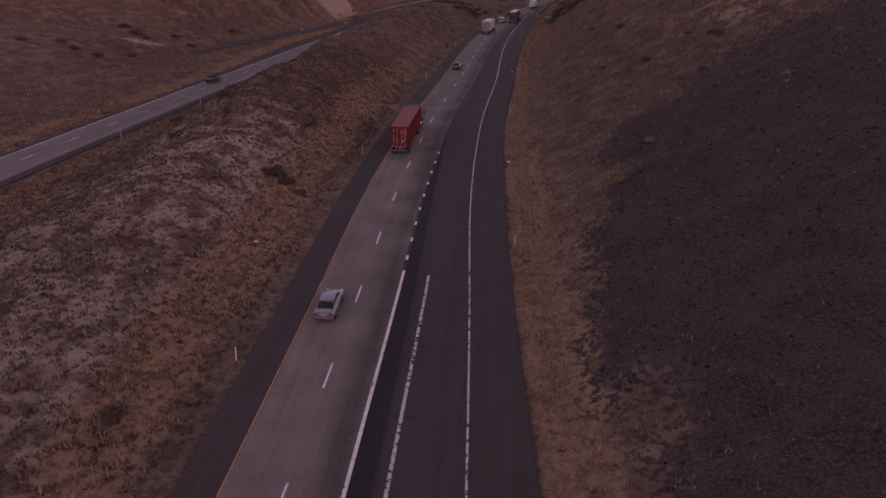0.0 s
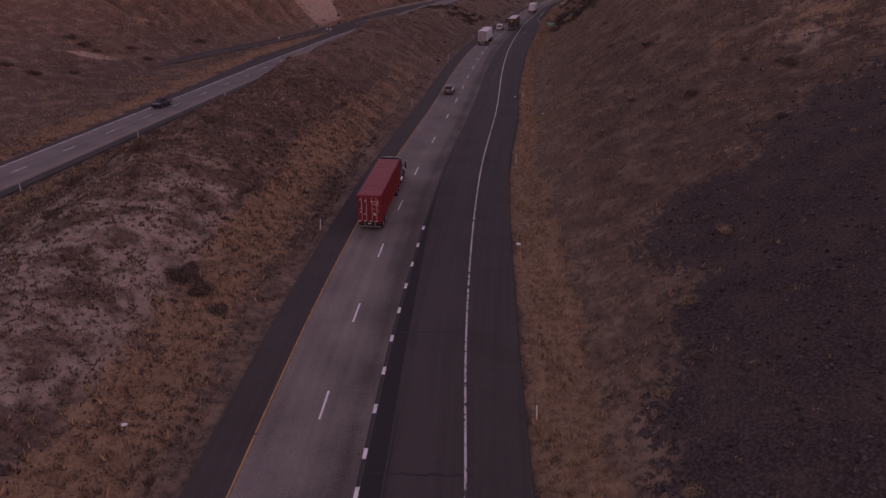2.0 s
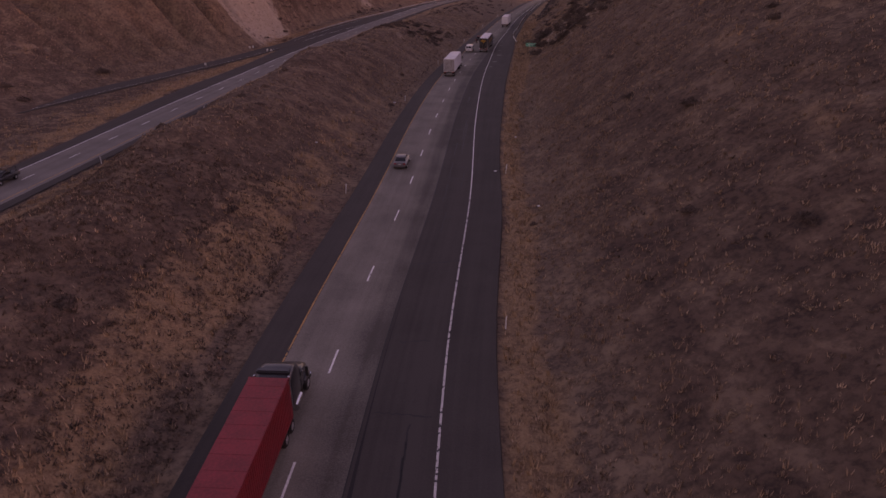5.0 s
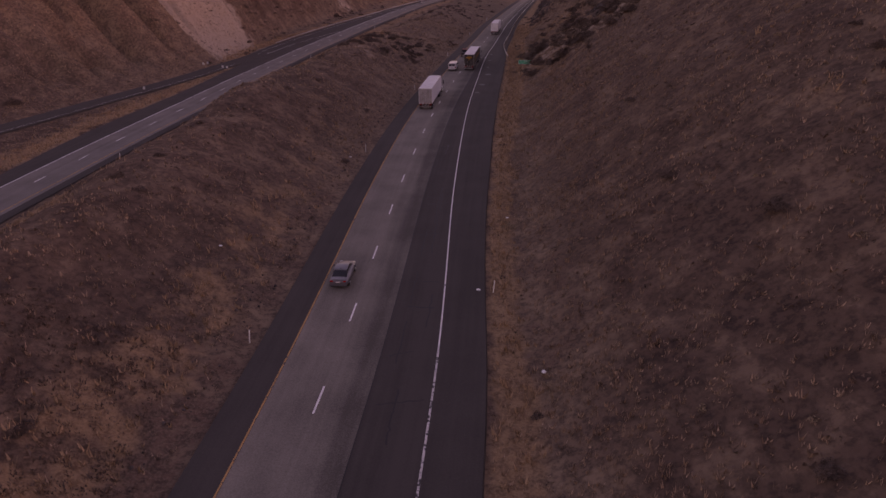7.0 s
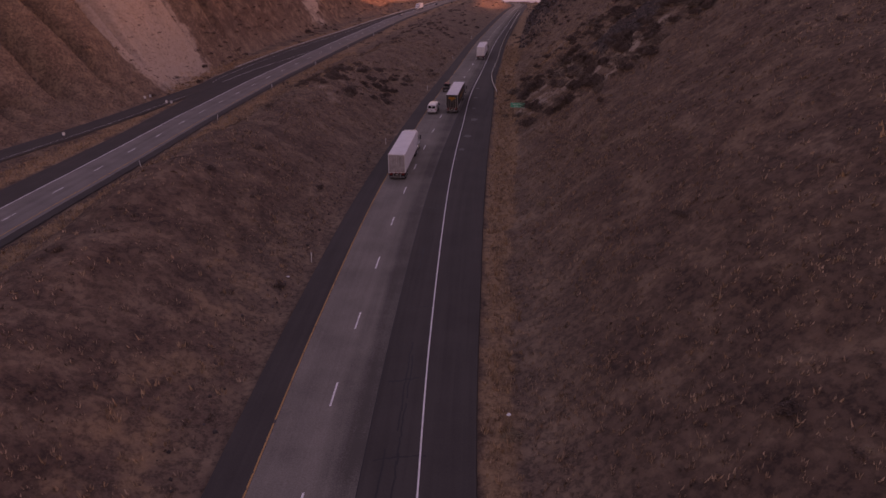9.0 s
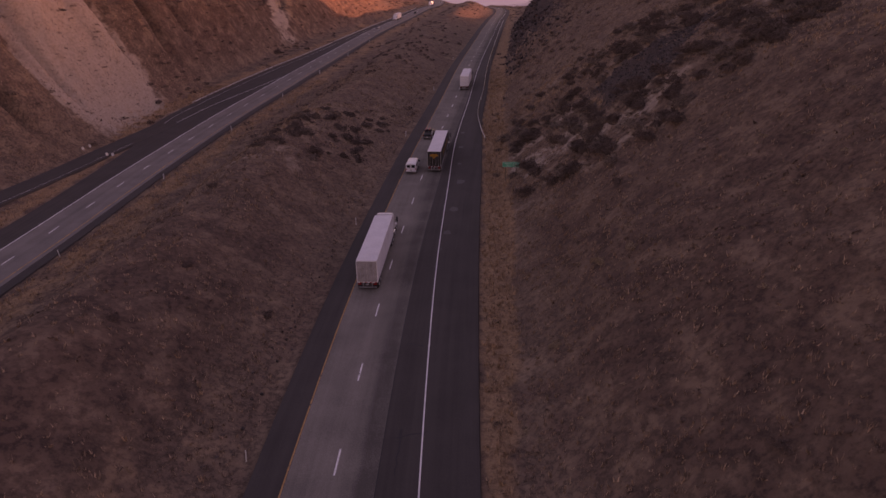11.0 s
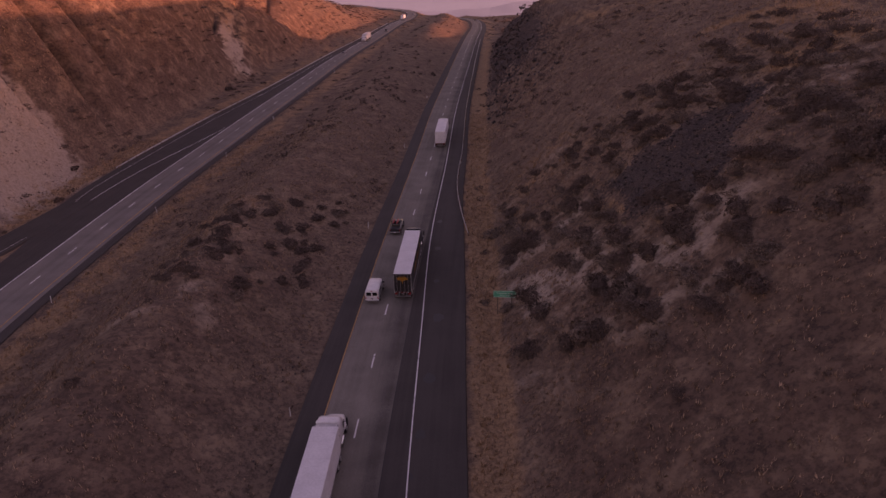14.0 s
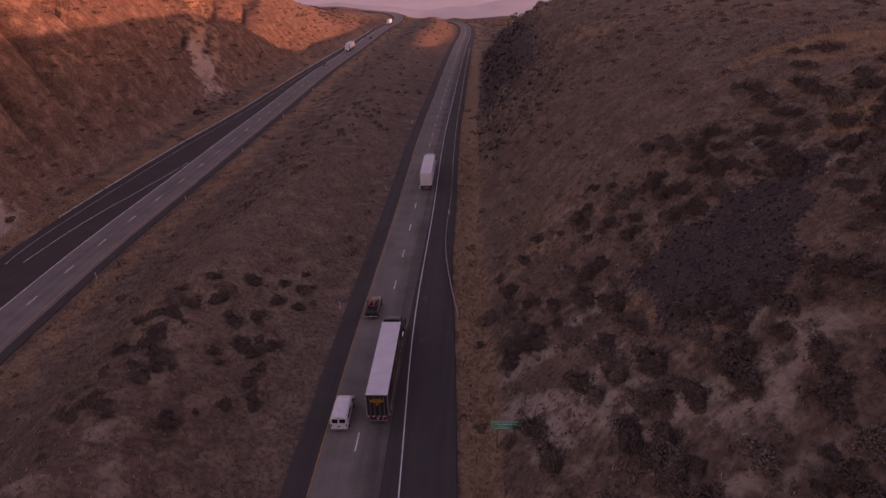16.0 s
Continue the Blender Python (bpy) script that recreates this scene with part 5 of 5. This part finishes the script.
def bush_mesh(name, seed, mats, count, flat_, leaf=0.055):
    """A ragged shrub: short limbs that fork from the root, and small leaf sprays on them."""
    r = np.random.RandomState(seed)
    verts, faces, slot = [], [], []
    for _ in range(9):
        a, up_ = r.uniform(0, 6.28), r.uniform(0.35, 1.0)
        tip = np.array([np.cos(a) * (1.05 - up_ * 0.6), np.sin(a) * (1.05 - up_ * 0.6), up_ * flat_])
        side = np.array([-np.sin(a), np.cos(a), 0]) * 0.035
        n = len(verts)
        verts += [-side, side, tip + side * 0.3, tip - side * 0.3]
        faces.append((n, n + 1, n + 2, n + 3))
        slot.append(1)
    for _ in range(count):
        d = r.normal(size=3)
        d /= np.linalg.norm(d)
        d[2] = abs(d[2])
        lump = 0.75 + 0.3 * np.sin(3 * np.arctan2(d[1], d[0]) + seed) * r.uniform(0.4, 1)
        c = d * np.array([1, 1, flat_]) * lump * r.uniform(0.45, 1.0) ** 0.5
        u = r.normal(size=3)
        u /= np.linalg.norm(u)
        w = np.cross(u, d + 0.01)
        w /= np.linalg.norm(w) + 1e-6
        s = leaf * r.uniform(0.6, 1.5)
        n = len(verts)
        verts += [c - u * s * 0.5 - w * s * 0.35, c + u * s * 0.5 - w * s * 0.2, c + u * s * 0.7 + w * s * 0.3, c - u * s * 0.3 + w * s * 0.4]
        faces.append((n, n + 1, n + 2, n + 3))
        slot.append(0)
    out = []
    for k in (0, 1):
        me = bpy.data.meshes.new(name)
        mine = [f for f, t in zip(faces, slot) if t == k]
        if k:  # the limbs spring from one root
            tips = [tuple(map(float, verts[i])) for f in mine for i in f[2:]]
            me.from_pydata([(0.0, 0.0, 0.0)] + tips, [], [(0, 2 * j + 1, 2 * j + 2) for j in range(len(mine))])
        else:
            me.from_pydata([tuple(map(float, verts[i])) for f in mine for i in f], [], [(4 * j, 4 * j + 1, 4 * j + 2, 4 * j + 3) for j in range(len(mine))])
        me.materials.append(mats[k])
        out.append(me)
    return out


BUSHES = [bush_mesh("sagebrush", s, (m, SAGE_DARK), c, h) for s, m, c, h in ((1, SAGE, 1900, 0.75), (2, SAGE, 1600, 0.6), (3, SAGE_DARK, 2000, 0.7), (4, SAGE_DARK, 1700, 0.55), (5, SAGE_PALE, 1400, 0.6))]
CLUMPS = [bush_mesh("clump", 10 + k, (SAGE, SAGE_DARK), 90, 0.6, 0.15)[0] for k in range(5)]
KINDS = ["grey-green sagebrush rooted on the dry slope", "low grey sagebrush on the dry slope", "dark leafless brush on the hillside", "low dark brush on the hillside", "pale dry rabbitbrush on the slope"]


def bush(kind, x, y, size, group="brush on the slopes"):
    ob = new("sagebrush" if kind < 2 else "brush" if kind < 4 else "rabbitbrush")
    for piece, me in zip(("leaves", "limbs"), BUSHES[kind]):
        new(piece, me).parent = ob
    ob.matrix_basis = pose(x, y, ground_at(x, y) - 0.08 * size, 0, 0, rng.uniform(0, 360)) @ Matrix.Diagonal((size * rng.uniform(0.85, 1.25), size * rng.uniform(0.85, 1.25), size * rng.uniform(0.8, 1.1), 1))
    return tagged(ob, KINDS[kind], "bush", group)


# the bushes that stand out by themselves
for k, x, y, s in ((2, -21.1, 82.3, 1.9), (2, -19.4, 81.0, 1.5), (2, -32.9, 104.1, 1.5), (3, -40.0, 102.0, 1.7), (2, -34.5, 112.0, 1.3), (3, -29.0, 117.0, 1.4), (3, -20.5, 100.0, 1.2), (2, -17.3, 78.5, 1.2),
                   (4, 13.5, 52.0, 0.9), (4, 15.5, 57.5, 0.8), (4, 20.5, 74.0, 1.1), (4, 16.5, 66.0, 1.0), (1, 19.5, 68.0, 1.0), (4, 26.0, 82.0, 1.1), (4, 12.0, 44.0, 0.9), (4, -15.2, 46.0, 0.8), (4, -18.0, 40.0, 1.0), (3, -22.0, 37.5, 1.3), (4, -16.8, 43.0, 0.8),
                   (2, -105.0, 232.0, 2.6), (2, -100.0, 229.0, 2.3), (2, -96.0, 227.0, 2.0), (3, -90.0, 236.0, 2.0), (3, -112.0, 205.0, 2.4), (3, -106.0, 200.0, 2.2), (2, -99.0, 199.0, 2.1), (3, -118.0, 196.0, 2.4), (3, -92.0, 205.0, 1.8), (3, -84.0, 232.0, 2.0), (2, -78.0, 262.0, 2.2),
                   (2, -51.3, 329.0, 1.4), (2, -47.0, 372.0, 1.8), (2, -44.0, 352.0, 1.5), (2, -22.0, 470.0, 2.2), (3, 2.0, 505.0, 2.0), (2, 35.0, 118.0, 1.3), (3, 44.0, 112.0, 1.7), (3, 30.0, 128.0, 1.2), (3, 38.0, 150.0, 1.5), (2, 52.0, 160.0, 1.4)):
    bush(k, x, y, s, "single bushes")


def brush_chance(x, y):
    d, w = (x - east_x(y)), (x - west_x(y))
    off = d - east_pave(y)
    right = 1.0 * blot(x, y, 65, 279, 30, 30, 0, 0.4) * (1 - blot(x, y, 67.5, 279, 12.5, 9.5, 0, 0.25)) * step(5, 9, off) * (1 - 0.75 * blot(x, y, 47, 276, 6, 13, -10, 0.3))
    crag = 0.8 * step(6, 12, off) * (1 - step(22, 40, off)) * step(350, 385, y)
    top_ = 0.16 * step(35, 55, off) * step(230, 300, y)
    mid = 1.0 * blot(x, y, 6, 297, 10, 27, -22, 0.4) + 0.5 * blot(x, y, 22, 400, 9, 60, -22, 0.5)
    left = 0.6 * step(300, 420, y) * step(8, 16, west_out(y) - w)
    return np.clip(right + crag + top_ + mid + left + 0.035 * (off > 6) + 0.02, 0, 1)


def brush_group(limit, n, x0, x1, y0, y1, chance, kinds, low, high):
    x, y = scatter(n, x0, x1, y0, y1, chance)
    for i in range(min(limit, len(x))):
        bush(rng.choice(kinds), float(x[i]), float(y[i]), rng.uniform(low, high))


brush_group(290, 1000, 36, 105, 245, 318, brush_chance, (0, 1, 2, 2, 3, 3, 2), 1.1, 2.8)
brush_group(85, 520, -10, 24, 268, 328, lambda x, y: blot(x, y, 6, 297, 10, 27, -22, 0.4), (1, 2, 3, 3), 0.8, 1.9)
brush_group(45, 2500, 18, 110, 60, 245, lambda x, y: 0.03 + 0 * x, (1, 2, 3, 3, 4), 0.7, 1.4)
brush_group(22, 1500, -50, 5, 90, 270, lambda x, y: 0.03 + 0 * x, (2, 3, 3), 0.6, 1.2)
def clumps(name, x, y, low, high, kind, label, mat):
    base = np.array([v.co[:] for v in CLUMPS[kind].vertices])
    s = rs.uniform(low, high, len(x))
    a = rs.uniform(0, 6.28, len(x))
    px = base[None, :, 0] * np.cos(a)[:, None] - base[None, :, 1] * np.sin(a)[:, None]
    py = base[None, :, 0] * np.sin(a)[:, None] + base[None, :, 1] * np.cos(a)[:, None]
    bv = np.stack([px, py, np.broadcast_to(base[None, :, 2], px.shape)], 2) * s[:, None, None] + np.stack([x, y, land(x, y) - 0.05], 1)[:, None]
    stuff(name, bv.reshape(-1, 3), np.arange(bv.shape[0] * bv.shape[1]).reshape(-1, 4), mat, label, "brush")


x, y = scatter(1500, 36, 105, 245, 318, brush_chance)
clumps("low_brush", x, y, 0.4, 1.1, 1, "low grey-brown brush between the bushes", SAGE)
x, y = scatter(9000, -100, 130, 60, 520, lambda x, y: (0.32 + 0.4 * ridged(x, y, 30.0, 121)) * (1 - 0.85 * ((x < -8) & (y < 150))))
clumps("small_brush", x, y, 0.25, 0.7, 3, "small dark brush dotted over the slopes", SCRUB)
x, y = scatter(1500, 8, 118, 30, 330, lambda x, y: 0.4 + 0.5 * ridged(x, y, 22.0, 131))
clumps("pale_brush", x, y, 0.25, 0.65, 4, "small pale rabbitbrush dotted over the slope", SAGE_PALE)
# the farther brush, past counting
x, y = scatter(15000, -95, 260, 320, 900, lambda x, y: np.clip(brush_chance(x, y) + 0.12, 0, 1))
base_v = np.array([v.co[:] for v in CLUMPS[3].vertices])[:4 * 60]
s = rs.uniform(0.7, 1.9, len(x))
bv = base_v[None] * s[:, None, None] + np.stack([x, y, land(x, y) - 0.05], 1)[:, None]
stuff("far_brush", bv.reshape(-1, 3), np.arange(bv.shape[0] * bv.shape[1]).reshape(-1, 4), SAGE_DARK, "dark brush scattered over the farther slopes", "brush")
